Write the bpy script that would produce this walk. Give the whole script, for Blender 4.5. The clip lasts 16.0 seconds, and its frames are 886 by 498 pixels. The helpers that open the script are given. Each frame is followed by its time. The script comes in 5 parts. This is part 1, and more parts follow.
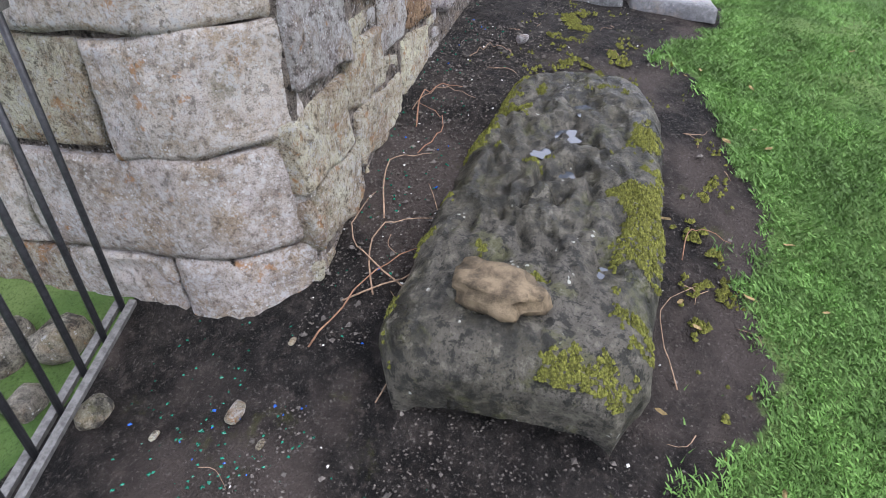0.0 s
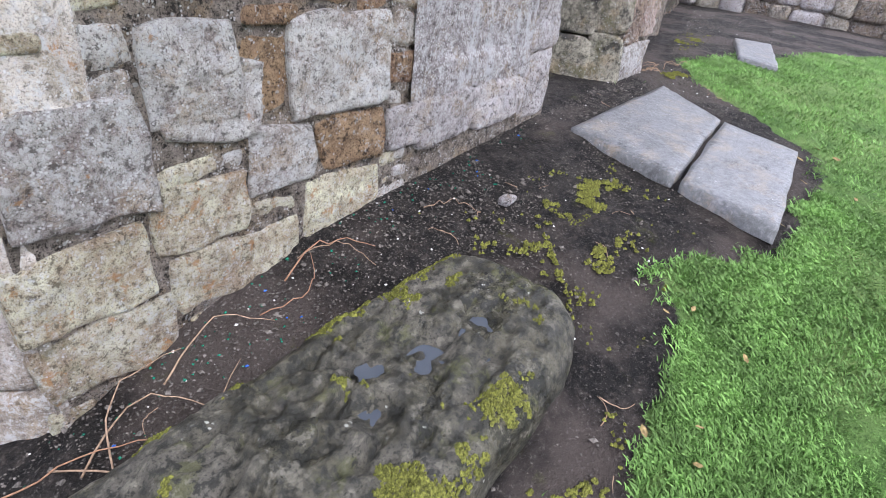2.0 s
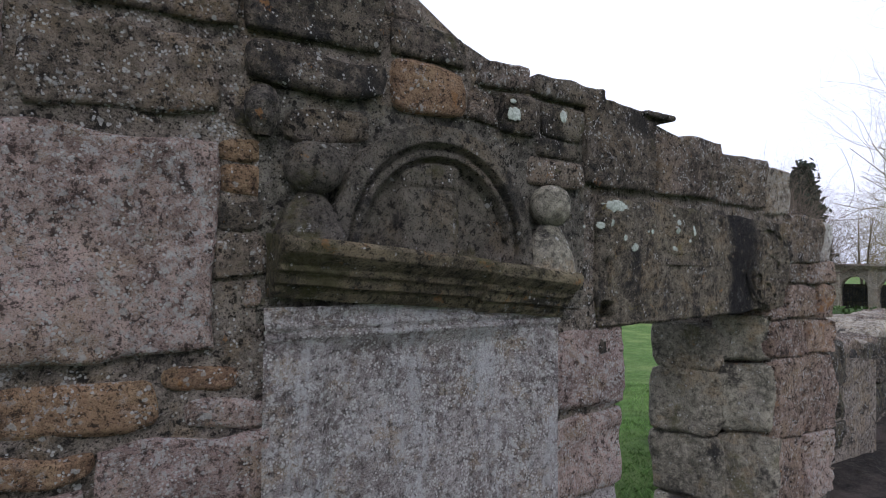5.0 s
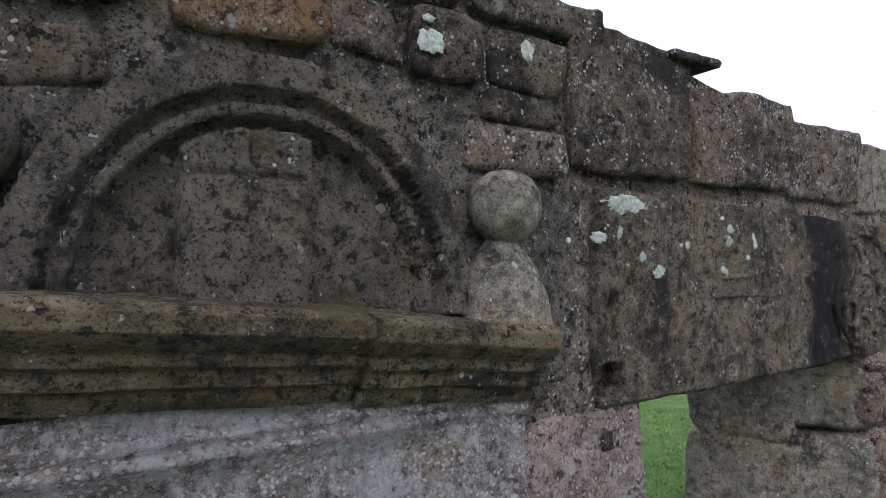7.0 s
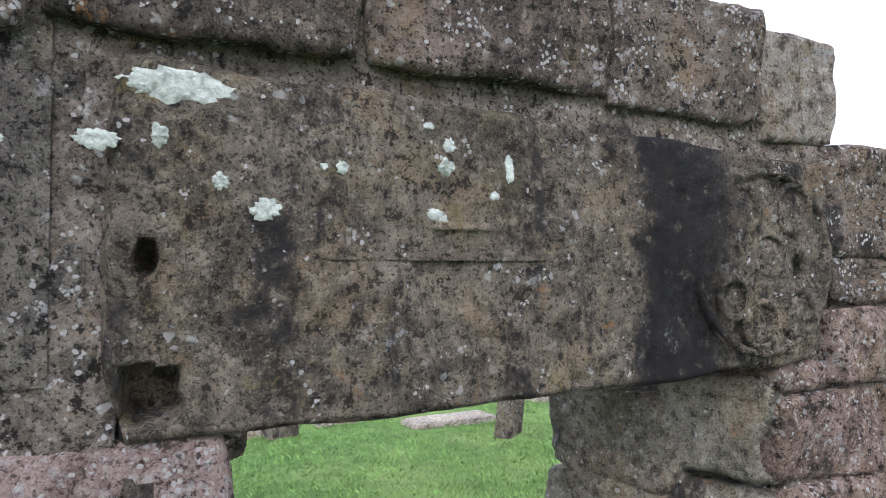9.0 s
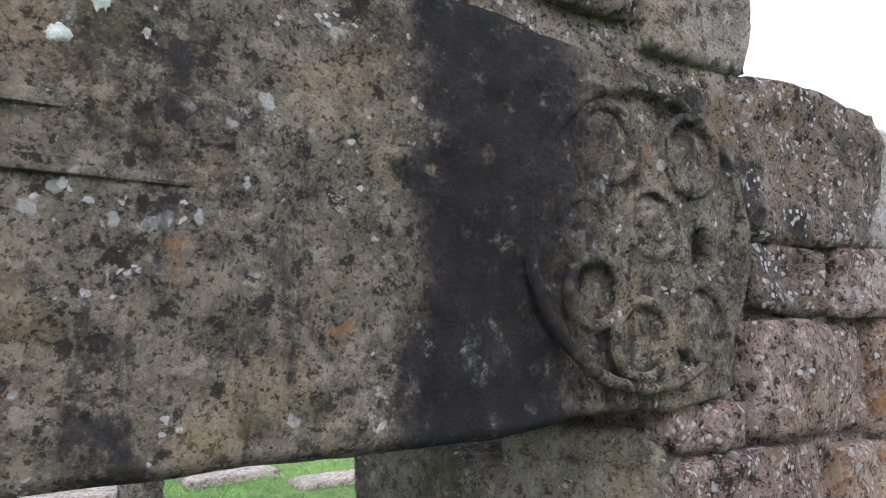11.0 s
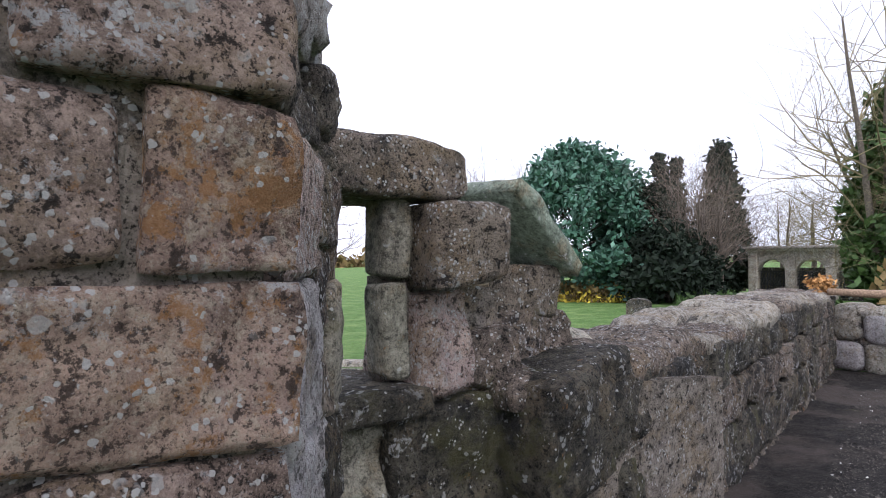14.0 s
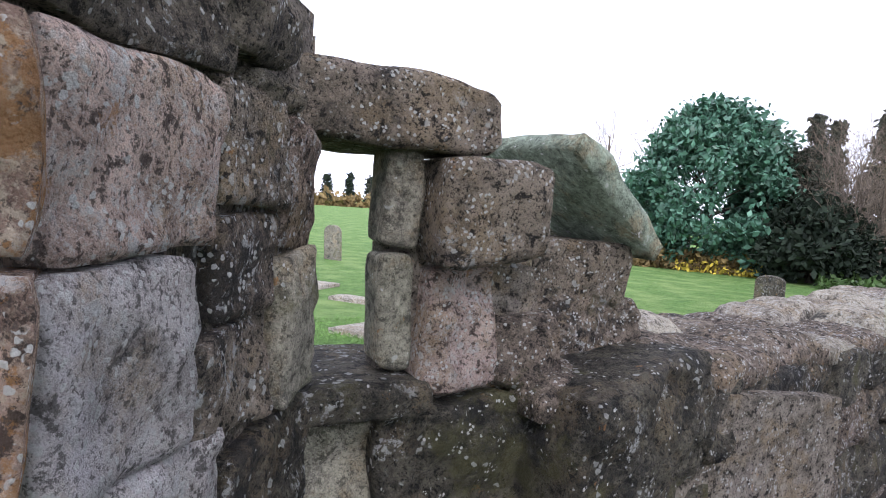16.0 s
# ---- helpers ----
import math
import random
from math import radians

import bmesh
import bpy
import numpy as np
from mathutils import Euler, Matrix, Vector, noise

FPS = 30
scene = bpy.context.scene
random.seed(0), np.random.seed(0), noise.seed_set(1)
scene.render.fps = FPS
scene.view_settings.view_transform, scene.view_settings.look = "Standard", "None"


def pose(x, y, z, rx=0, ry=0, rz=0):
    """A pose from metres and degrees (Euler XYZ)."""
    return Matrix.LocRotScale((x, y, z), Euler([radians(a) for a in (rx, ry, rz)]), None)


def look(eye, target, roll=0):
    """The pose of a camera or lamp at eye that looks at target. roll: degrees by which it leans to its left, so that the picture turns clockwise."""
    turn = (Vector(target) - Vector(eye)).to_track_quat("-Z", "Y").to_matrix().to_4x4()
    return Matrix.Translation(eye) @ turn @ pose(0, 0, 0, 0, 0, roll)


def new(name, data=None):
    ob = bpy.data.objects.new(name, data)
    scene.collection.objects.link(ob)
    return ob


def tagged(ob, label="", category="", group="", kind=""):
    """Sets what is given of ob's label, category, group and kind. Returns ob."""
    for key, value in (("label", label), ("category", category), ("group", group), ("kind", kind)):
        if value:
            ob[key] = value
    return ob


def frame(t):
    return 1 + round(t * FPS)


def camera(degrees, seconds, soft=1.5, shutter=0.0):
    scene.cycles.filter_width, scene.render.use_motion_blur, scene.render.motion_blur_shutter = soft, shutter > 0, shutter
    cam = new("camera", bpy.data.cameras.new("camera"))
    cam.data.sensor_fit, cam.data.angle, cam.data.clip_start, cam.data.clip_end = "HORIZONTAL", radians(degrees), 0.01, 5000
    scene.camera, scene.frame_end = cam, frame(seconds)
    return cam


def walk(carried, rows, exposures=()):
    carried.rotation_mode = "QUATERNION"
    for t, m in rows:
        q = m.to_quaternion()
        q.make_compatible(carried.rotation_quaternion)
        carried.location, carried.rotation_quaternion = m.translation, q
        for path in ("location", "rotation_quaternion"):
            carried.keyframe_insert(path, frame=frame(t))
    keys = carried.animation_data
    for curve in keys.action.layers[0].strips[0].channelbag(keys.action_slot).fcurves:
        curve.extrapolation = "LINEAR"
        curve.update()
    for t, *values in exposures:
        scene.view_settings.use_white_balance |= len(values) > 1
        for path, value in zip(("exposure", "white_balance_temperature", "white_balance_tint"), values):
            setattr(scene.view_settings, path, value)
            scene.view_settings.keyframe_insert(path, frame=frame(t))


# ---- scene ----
cam = camera(72.8, 16.0, soft=0.9)
PATH = [
    (0, (0.491, -0.848, 1.315), (2.093, -0.388, 0.209), -2.4),
    (0.5, (0.725, -1.077, 1.354), (2.265, -0.511, 0.21), -0.9),
    (1, (0.949, -1.368, 1.457), (2.428, -0.673, 0.304), 1.6),
    (1.5, (1.235, -1.479, 1.527), (2.692, -0.679, 0.416), 4.9),
    (2, (1.566, -1.578, 1.595), (3.006, -0.605, 0.604), 6.5),
    (2.5, (1.845, -1.778, 1.614), (3.272, -0.604, 0.85), 7.3),
    (3, (2.075, -1.887, 1.686), (3.463, -0.539, 1.179), 6.6),
    (3.5, (2.382, -1.746, 1.797), (3.696, -0.266, 1.508), 5.3),
    (4, (2.632, -1.703, 1.875), (3.838, -0.109, 1.802), 3.0),
    (4.2, (2.736, -1.687, 1.912), (3.901, -0.062, 1.902), 2.3),
    (6.3, (3.498, -1.055, 2.127), (4.544, 0.648, 2.181), -0.4),
    (6.5, (3.57, -1.016, 2.114), (4.608, 0.692, 2.171), -0.4),
    (7, (3.772, -0.932, 2.113), (4.787, 0.79, 2.166), -0.4),
    (7.5, (4.051, -0.983, 2.09), (4.986, 0.785, 2.129), -0.2),
    (8, (4.353, -0.978, 2.062), (5.236, 0.816, 2.096), 0.2),
    (8.5, (4.568, -0.873, 2.01), (5.428, 0.931, 2.081), 0.1),
    (9, (4.783, -0.817, 2.03), (5.556, 1.027, 2.068), 0.3),
    (9.2, (4.876, -0.822, 2.015), (5.582, 1.048, 2.066), 0.3),
    (11.3, (5.316, -0.463, 1.936), (6.323, 1.251, 2.153), 0.7),
    (11.5, (5.382, -0.459, 1.928), (6.414, 1.239, 2.153), 0.1),
    (12, (5.563, -0.503, 1.89), (6.691, 1.132, 2.123), -2.6),
    (12.5, (5.694, -0.561, 1.857), (6.927, 1.005, 2.026), -2.4),
    (13, (5.874, -0.559, 1.808), (7.160, 0.968, 1.936), -3.0),
    (13.5, (5.992, -0.574, 1.768), (7.262, 0.968, 1.877), -2.9),
    (14, (6.136, -0.588, 1.784), (7.368, 0.986, 1.809), -0.6),
    (14.5, (6.227, -0.618, 1.809), (7.395, 1.004, 1.744), 1.2),
    (15, (6.321, -0.578, 1.806), (7.448, 1.071, 1.705), 1.8),
    (15.5, (6.401, -0.506, 1.819), (7.449, 1.193, 1.694), 2.8),
    (16, (6.465, -0.473, 1.826), (7.366, 1.306, 1.671), 4.0),
]
walk(cam, [(t, look(eye, target, roll)) for t, eye, target, roll in PATH],
     exposures=[(t, stops, 6250, 17) for t, stops in ((0.0, 1.0), (1.0, 1.2), (2.5, 1.3), (3.5, 1.15), (4.2, 0.6), (6.3, -0.2), (7.0, 0.45), (7.5, 0.65), (8.5, 1.2), (9.2, 1.25), (11.3, 1.3), (12.5, 1.35), (13.2, 0.95), (14.0, 0.6), (15.0, 0.85), (16.0, 1.0))])

# ---- sky and sun ----
world = bpy.data.worlds.new("overcast_sky")
scene.world = world
world.use_nodes = True
wn, wl = world.node_tree.nodes, world.node_tree.links
sky = wn.new("ShaderNodeTexSky")
sky.sky_type = "NISHITA"
sky.sun_disc = False
sky.sun_elevation, sky.sun_rotation = radians(38), radians(200)
sky.air_density, sky.dust_density, sky.ozone_density = 1.0, 6.0, 0.4
veil = wn.new("ShaderNodeHueSaturation")
veil.inputs["Saturation"].default_value = 0.25
wl.new(sky.outputs[0], veil.inputs["Color"])
cloud = wn.new("ShaderNodeMix")
cloud.data_type = "RGBA"
cloud.inputs["Factor"].default_value = 0.8
wl.new(veil.outputs[0], cloud.inputs[6])
cloud.inputs[7].default_value = (8.9, 9.5, 10.9, 1)
wl.new(cloud.outputs[2], wn["Background"].inputs["Color"])
wn["Background"].inputs["Strength"].default_value = 0.13
sun_data = bpy.data.lights.new("sun", "SUN")
sun_data.energy, sun_data.angle, sun_data.color = 1.0, radians(20), (1.0, 0.98, 0.95)
sun = new("sun", sun_data)
sun.matrix_world = look((0, -12, 14), (4, 0, 0))

# ---- materials ----
def material(name):
    m = bpy.data.materials.new(name)
    m.use_nodes = True
    return m, m.node_tree.nodes, m.node_tree.links, m.node_tree.nodes["Principled BSDF"]


def noise_node(n, l, where, scale, detail=6.0, rough=0.6):
    t = n.new("ShaderNodeTexNoise")
    t.inputs["Scale"].default_value, t.inputs["Detail"].default_value, t.inputs["Roughness"].default_value = scale, detail, rough
    l.new(where, t.inputs["Vector"])
    return t.outputs["Fac"]


def step(n, l, value, low, high):
    r = n.new("ShaderNodeMapRange")
    r.interpolation_type = "SMOOTHSTEP"
    r.inputs["From Min"].default_value, r.inputs["From Max"].default_value = low, high
    l.new(value, r.inputs["Value"])
    return r.outputs["Result"]


def calc(n, l, op, a, b):
    c = n.new("ShaderNodeMath")
    c.operation = op
    for k, v in enumerate((a, b)):
        if isinstance(v, (int, float)):
            c.inputs[k].default_value = v
        else:
            l.new(v, c.inputs[k])
    return c.outputs[0]


def blend(n, l, fac, a, b, kind="MIX"):
    x = n.new("ShaderNodeMix")
    x.data_type, x.blend_type = "RGBA", kind
    if isinstance(fac, (int, float)):
        x.inputs["Factor"].default_value = fac
    else:
        l.new(fac, x.inputs["Factor"])
    for key, v in (("A", a), ("B", b)):
        s = [i for i in x.inputs if i.name == key and i.type == "RGBA"][0]
        if isinstance(v, tuple):
            s.default_value = (*v, 1)
        else:
            l.new(v, s)
    return [o for o in x.outputs if o.type == "RGBA"][0]


def world_place(n):
    g = n.new("ShaderNodeNewGeometry")
    return g.outputs["Position"], g.outputs["Normal"]


def relief(n, l, p, heights):
    """Bumps laid over one another: (height socket, strength, distance)."""
    last = None
    for h, strength, distance in heights:
        b = n.new("ShaderNodeBump")
        b.inputs["Strength"].default_value, b.inputs["Distance"].default_value = strength, distance
        l.new(h, b.inputs["Height"])
        if last:
            l.new(last, b.inputs["Normal"])
        last = b.outputs["Normal"]
    l.new(last, p.inputs["Normal"])


def spots(n, l, p, scale, size, cover, salt):
    """Round lichen patches of several sizes, gathered in colonies."""
    w = n.new("ShaderNodeVectorMath")
    w.operation = "ADD"
    w.inputs[1].default_value = (salt, salt * 1.7, salt * 0.3)
    warp = n.new("ShaderNodeTexNoise")
    warp.inputs["Scale"].default_value = scale * 1.6
    l.new(p, warp.inputs["Vector"])
    mixer = n.new("ShaderNodeMix")
    mixer.data_type = "VECTOR"
    mixer.inputs["Factor"].default_value = 0.35 / scale
    l.new(p, w.inputs[0])
    bent = n.new("ShaderNodeVectorMath")
    bent.operation = "MULTIPLY_ADD"
    bent.inputs[1].default_value = (0.7 / scale,) * 3
    l.new(warp.outputs["Color"], bent.inputs[0])
    l.new(w.outputs[0], bent.inputs[2])
    v = n.new("ShaderNodeTexVoronoi")
    v.inputs["Scale"].default_value = scale
    l.new(bent.outputs[0], v.inputs["Vector"])
    big = noise_node(n, l, w.outputs[0], scale * 0.22, 3.0)
    chosen = step(n, l, calc(n, l, "ADD", big, calc(n, l, "MULTIPLY", v.outputs["Color"], 0.3)), 0.875 - 0.5 * cover, 0.915 - 0.5 * cover)
    return calc(n, l, "MULTIPLY", step(n, l, v.outputs["Distance"], size, size * 0.75), chosen)


def stone_material(name, dark, light, lichen=0.2, speck=0.1, rust=0.0, soot=0.0, green=0.0, pits=1.0, rough=0.88, salt=1.0, gain=2.05):
    """Weathered sandstone: patchy tone, crisp pits with painted-in shade, lightened crests, grain, crusts of lichen,
    soot, rust and algae.
    """
    dark, light = tuple(v * gain * 0.85 for v in dark), tuple(min(0.68, v * gain) for v in light)
    m, n, l, bsdf = material(name)
    p, normal = world_place(n)
    info = n.new("ShaderNodeObjectInfo")
    broad, mid, fine = noise_node(n, l, p, 2.6 + salt * 0.1, 5), noise_node(n, l, p, 19, 8, 0.68), noise_node(n, l, p, 150, 6, 0.7)
    c = blend(n, l, step(n, l, calc(n, l, "ADD", calc(n, l, "MULTIPLY", broad, 0.45), calc(n, l, "MULTIPLY", mid, 0.55)), 0.38, 0.62), dark, light)
    tint = n.new("ShaderNodeHueSaturation")
    l.new(calc(n, l, "ADD", 0.488, calc(n, l, "MULTIPLY", info.outputs["Random"], 0.024)), tint.inputs["Hue"])
    l.new(calc(n, l, "ADD", 0.78, calc(n, l, "MULTIPLY", info.outputs["Random"], 0.44)), tint.inputs["Value"])
    l.new(c, tint.inputs["Color"])
    c = tint.outputs[0]
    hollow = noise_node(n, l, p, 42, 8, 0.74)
    warm = calc(n, l, "MULTIPLY", step(n, l, noise_node(n, l, p, 4.6 + 0.1 * salt, 8, 0.72), 0.50, 0.62), 0.55 if light[0] > 0.3 else 0.3)
    c = blend(n, l, warm, c, (0.40, 0.29, 0.17))
    murk = calc(n, l, "MULTIPLY", step(n, l, noise_node(n, l, p, 8.5 + 0.1 * salt, 9, 0.74), 0.52, 0.64), 0.55)
    c = blend(n, l, murk, c, tuple(v * 0.55 for v in dark))
    cool = calc(n, l, "MULTIPLY", step(n, l, noise_node(n, l, p, 6.1 + 0.1 * salt, 7, 0.7), 0.53, 0.66), 0.5)
    c = blend(n, l, cool, c, tuple(v * k for v, k in zip(light, (0.98, 0.98, 1.08))))
    # grain: light and dark quartz points
    c = blend(n, l, calc(n, l, "MULTIPLY", step(n, l, noise_node(n, l, p, 330, 3, 0.6), 0.50, 0.60), 0.26), c, tuple(min(0.7, v * 1.5) for v in light))
    c = blend(n, l, calc(n, l, "MULTIPLY", step(n, l, noise_node(n, l, p, 290, 3, 0.6), 0.48, 0.39), 0.34), c, tuple(v * 0.4 for v in dark))
    # crests and open pits: their light and shade painted into the colour
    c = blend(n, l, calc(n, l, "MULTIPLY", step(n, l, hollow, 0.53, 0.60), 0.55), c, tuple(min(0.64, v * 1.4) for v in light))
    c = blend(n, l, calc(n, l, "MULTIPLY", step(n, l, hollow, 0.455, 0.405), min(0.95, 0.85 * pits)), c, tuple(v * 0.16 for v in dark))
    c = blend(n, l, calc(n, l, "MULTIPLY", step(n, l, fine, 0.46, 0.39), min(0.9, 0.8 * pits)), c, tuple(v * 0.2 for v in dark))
    if soot:
        q = noise_node(n, l, p, 5.0, 9, 0.74)
        c = blend(n, l, calc(n, l, "MULTIPLY", step(n, l, q, 0.62 - 0.25 * soot, 0.70 - 0.22 * soot), 0.82), c, (0.020, 0.020, 0.022))
    if rust:
        r = noise_node(n, l, p, 11, 10, 0.78)
        c = blend(n, l, calc(n, l, "MULTIPLY", step(n, l, r, 0.64 - 0.16 * rust, 0.69 - 0.16 * rust), 0.75), c, (0.42, 0.21, 0.08))
    if green:
        g = noise_node(n, l, p, 4.1, 9, 0.74)
        c = blend(n, l, calc(n, l, "MULTIPLY", step(n, l, g, 0.66 - 0.25 * green, 0.76 - 0.22 * green), 0.65), c, (0.115, 0.11, 0.045))
    colony = step(n, l, noise_node(n, l, p, 3.3 + 0.1 * salt, 4, 0.6), 0.60 - 0.22 * lichen, 0.70 - 0.22 * lichen)
    crust = calc(n, l, "MULTIPLY", step(n, l, noise_node(n, l, p, 38, 9, 0.8), 0.575 - 0.06 * lichen, 0.605 - 0.06 * lichen), colony)
    c = blend(n, l, calc(n, l, "MULTIPLY", crust, 0.78), c, (0.56, 0.57, 0.58))
    pale = spots(n, l, p, 46, 0.36, lichen * 0.6, salt)
    c = blend(n, l, calc(n, l, "MULTIPLY", pale, 0.62), c, (0.60, 0.61, 0.60))
    tiny = spots(n, l, p, 105, 0.42, speck, salt + 3)
    c = blend(n, l, calc(n, l, "MULTIPLY", tiny, 0.9), c, (0.66, 0.66, 0.65))
    l.new(c, bsdf.inputs["Base Color"])
    bsdf.inputs["Roughness"].default_value = rough
    bsdf.inputs["Specular IOR Level"].default_value = 0.25
    grain = noise_node(n, l, p, 75, 7, 0.72)
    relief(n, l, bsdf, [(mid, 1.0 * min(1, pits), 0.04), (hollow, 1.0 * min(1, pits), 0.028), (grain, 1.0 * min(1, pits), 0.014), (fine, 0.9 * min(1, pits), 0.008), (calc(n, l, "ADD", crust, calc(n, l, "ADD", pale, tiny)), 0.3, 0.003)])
    return m


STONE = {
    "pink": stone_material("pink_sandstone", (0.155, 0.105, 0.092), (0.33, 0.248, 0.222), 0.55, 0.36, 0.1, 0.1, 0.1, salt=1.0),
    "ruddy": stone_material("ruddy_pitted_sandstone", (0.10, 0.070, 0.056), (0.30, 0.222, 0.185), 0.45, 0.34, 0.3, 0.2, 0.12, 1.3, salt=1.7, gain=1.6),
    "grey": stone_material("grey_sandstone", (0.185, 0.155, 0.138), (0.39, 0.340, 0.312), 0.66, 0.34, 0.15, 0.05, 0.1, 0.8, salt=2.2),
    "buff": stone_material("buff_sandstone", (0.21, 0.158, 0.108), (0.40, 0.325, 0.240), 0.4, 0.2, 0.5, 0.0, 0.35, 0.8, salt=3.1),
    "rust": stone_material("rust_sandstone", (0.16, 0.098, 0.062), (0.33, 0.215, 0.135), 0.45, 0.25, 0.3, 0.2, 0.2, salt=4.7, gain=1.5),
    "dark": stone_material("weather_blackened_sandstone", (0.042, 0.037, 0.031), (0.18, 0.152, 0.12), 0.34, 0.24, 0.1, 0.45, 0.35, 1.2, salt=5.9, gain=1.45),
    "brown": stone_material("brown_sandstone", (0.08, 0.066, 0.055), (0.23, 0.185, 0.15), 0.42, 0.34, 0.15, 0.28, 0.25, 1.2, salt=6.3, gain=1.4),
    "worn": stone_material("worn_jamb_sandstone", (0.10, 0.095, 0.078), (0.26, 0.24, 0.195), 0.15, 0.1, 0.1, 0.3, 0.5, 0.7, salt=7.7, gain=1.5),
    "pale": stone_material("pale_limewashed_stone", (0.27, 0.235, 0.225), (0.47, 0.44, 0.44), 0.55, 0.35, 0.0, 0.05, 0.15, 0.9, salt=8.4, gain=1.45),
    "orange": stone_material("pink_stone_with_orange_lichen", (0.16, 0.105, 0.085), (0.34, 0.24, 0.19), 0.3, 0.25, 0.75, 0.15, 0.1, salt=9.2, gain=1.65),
    "black": stone_material("black_stone", (0.016, 0.0155, 0.014), (0.11, 0.098, 0.076), 0.42, 0.16, 0.1, 0.42, 0.5, 1.1, 0.7, salt=10.6, gain=1.3),
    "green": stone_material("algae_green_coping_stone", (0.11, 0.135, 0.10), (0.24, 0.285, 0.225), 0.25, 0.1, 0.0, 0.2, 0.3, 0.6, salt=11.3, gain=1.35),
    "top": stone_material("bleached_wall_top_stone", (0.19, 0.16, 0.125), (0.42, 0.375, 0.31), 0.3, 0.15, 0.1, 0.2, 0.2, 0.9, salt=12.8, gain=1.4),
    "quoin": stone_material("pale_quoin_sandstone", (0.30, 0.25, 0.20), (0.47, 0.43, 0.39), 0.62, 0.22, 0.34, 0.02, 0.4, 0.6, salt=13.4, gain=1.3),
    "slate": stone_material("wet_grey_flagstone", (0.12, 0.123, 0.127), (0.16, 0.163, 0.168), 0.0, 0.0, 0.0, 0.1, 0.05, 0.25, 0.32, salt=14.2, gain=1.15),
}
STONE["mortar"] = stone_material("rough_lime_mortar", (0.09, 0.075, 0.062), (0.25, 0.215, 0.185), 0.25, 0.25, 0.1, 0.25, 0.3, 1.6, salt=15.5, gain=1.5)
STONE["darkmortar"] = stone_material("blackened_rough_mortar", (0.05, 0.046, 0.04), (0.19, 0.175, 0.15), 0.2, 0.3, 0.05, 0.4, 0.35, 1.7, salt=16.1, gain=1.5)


def slab_material():
    """Wet recumbent slab: green-brown stone with moss gathered near its edges by broad noise."""
    m, n, l, b = material("wet_mossy_grave_slab")
    p, normal = world_place(n)
    broad, mid, fine = noise_node(n, l, p, 3.2, 5), noise_node(n, l, p, 14, 7), noise_node(n, l, p, 110, 8, 0.7)
    c = blend(n, l, step(n, l, mid, 0.35, 0.68), (0.013, 0.013, 0.008), (0.085, 0.078, 0.050))
    c = blend(n, l, step(n, l, broad, 0.42, 0.66), c, (0.105, 0.096, 0.076))
    c = blend(n, l, calc(n, l, "MULTIPLY", step(n, l, fine, 0.47, 0.40), 0.8), c, (0.008, 0.008, 0.006))
    c = blend(n, l, calc(n, l, "MULTIPLY", step(n, l, noise_node(n, l, p, 5.5, 7, 0.7), 0.54, 0.62), 0.6), c, (0.075, 0.08, 0.022))
    # crevice shade and crest light put into the slab's colour
    crevice_tone = noise_node(n, l, p, 24, 7, 0.7)
    c = blend(n, l, calc(n, l, "MULTIPLY", step(n, l, crevice_tone, 0.475, 0.42), 0.95), c, (0.014, 0.014, 0.009))
    c = blend(n, l, calc(n, l, "MULTIPLY", step(n, l, crevice_tone, 0.55, 0.61), 0.5), c, (0.20, 0.185, 0.145))
    c = blend(n, l, spots(n, l, p, 40, 0.3, 0.12, 2.0), c, (0.42, 0.43, 0.38))
    l.new(c, b.inputs["Base Color"])
    l.new(calc(n, l, "ADD", 0.24, calc(n, l, "MULTIPLY", step(n, l, broad, 0.36, 0.62), 0.5)), b.inputs["Roughness"])
    relief(n, l, b, [(mid, 0.9, 0.04), (noise_node(n, l, p, 40, 6, 0.7), 0.9, 0.02), (fine, 0.8, 0.008)])
    return m


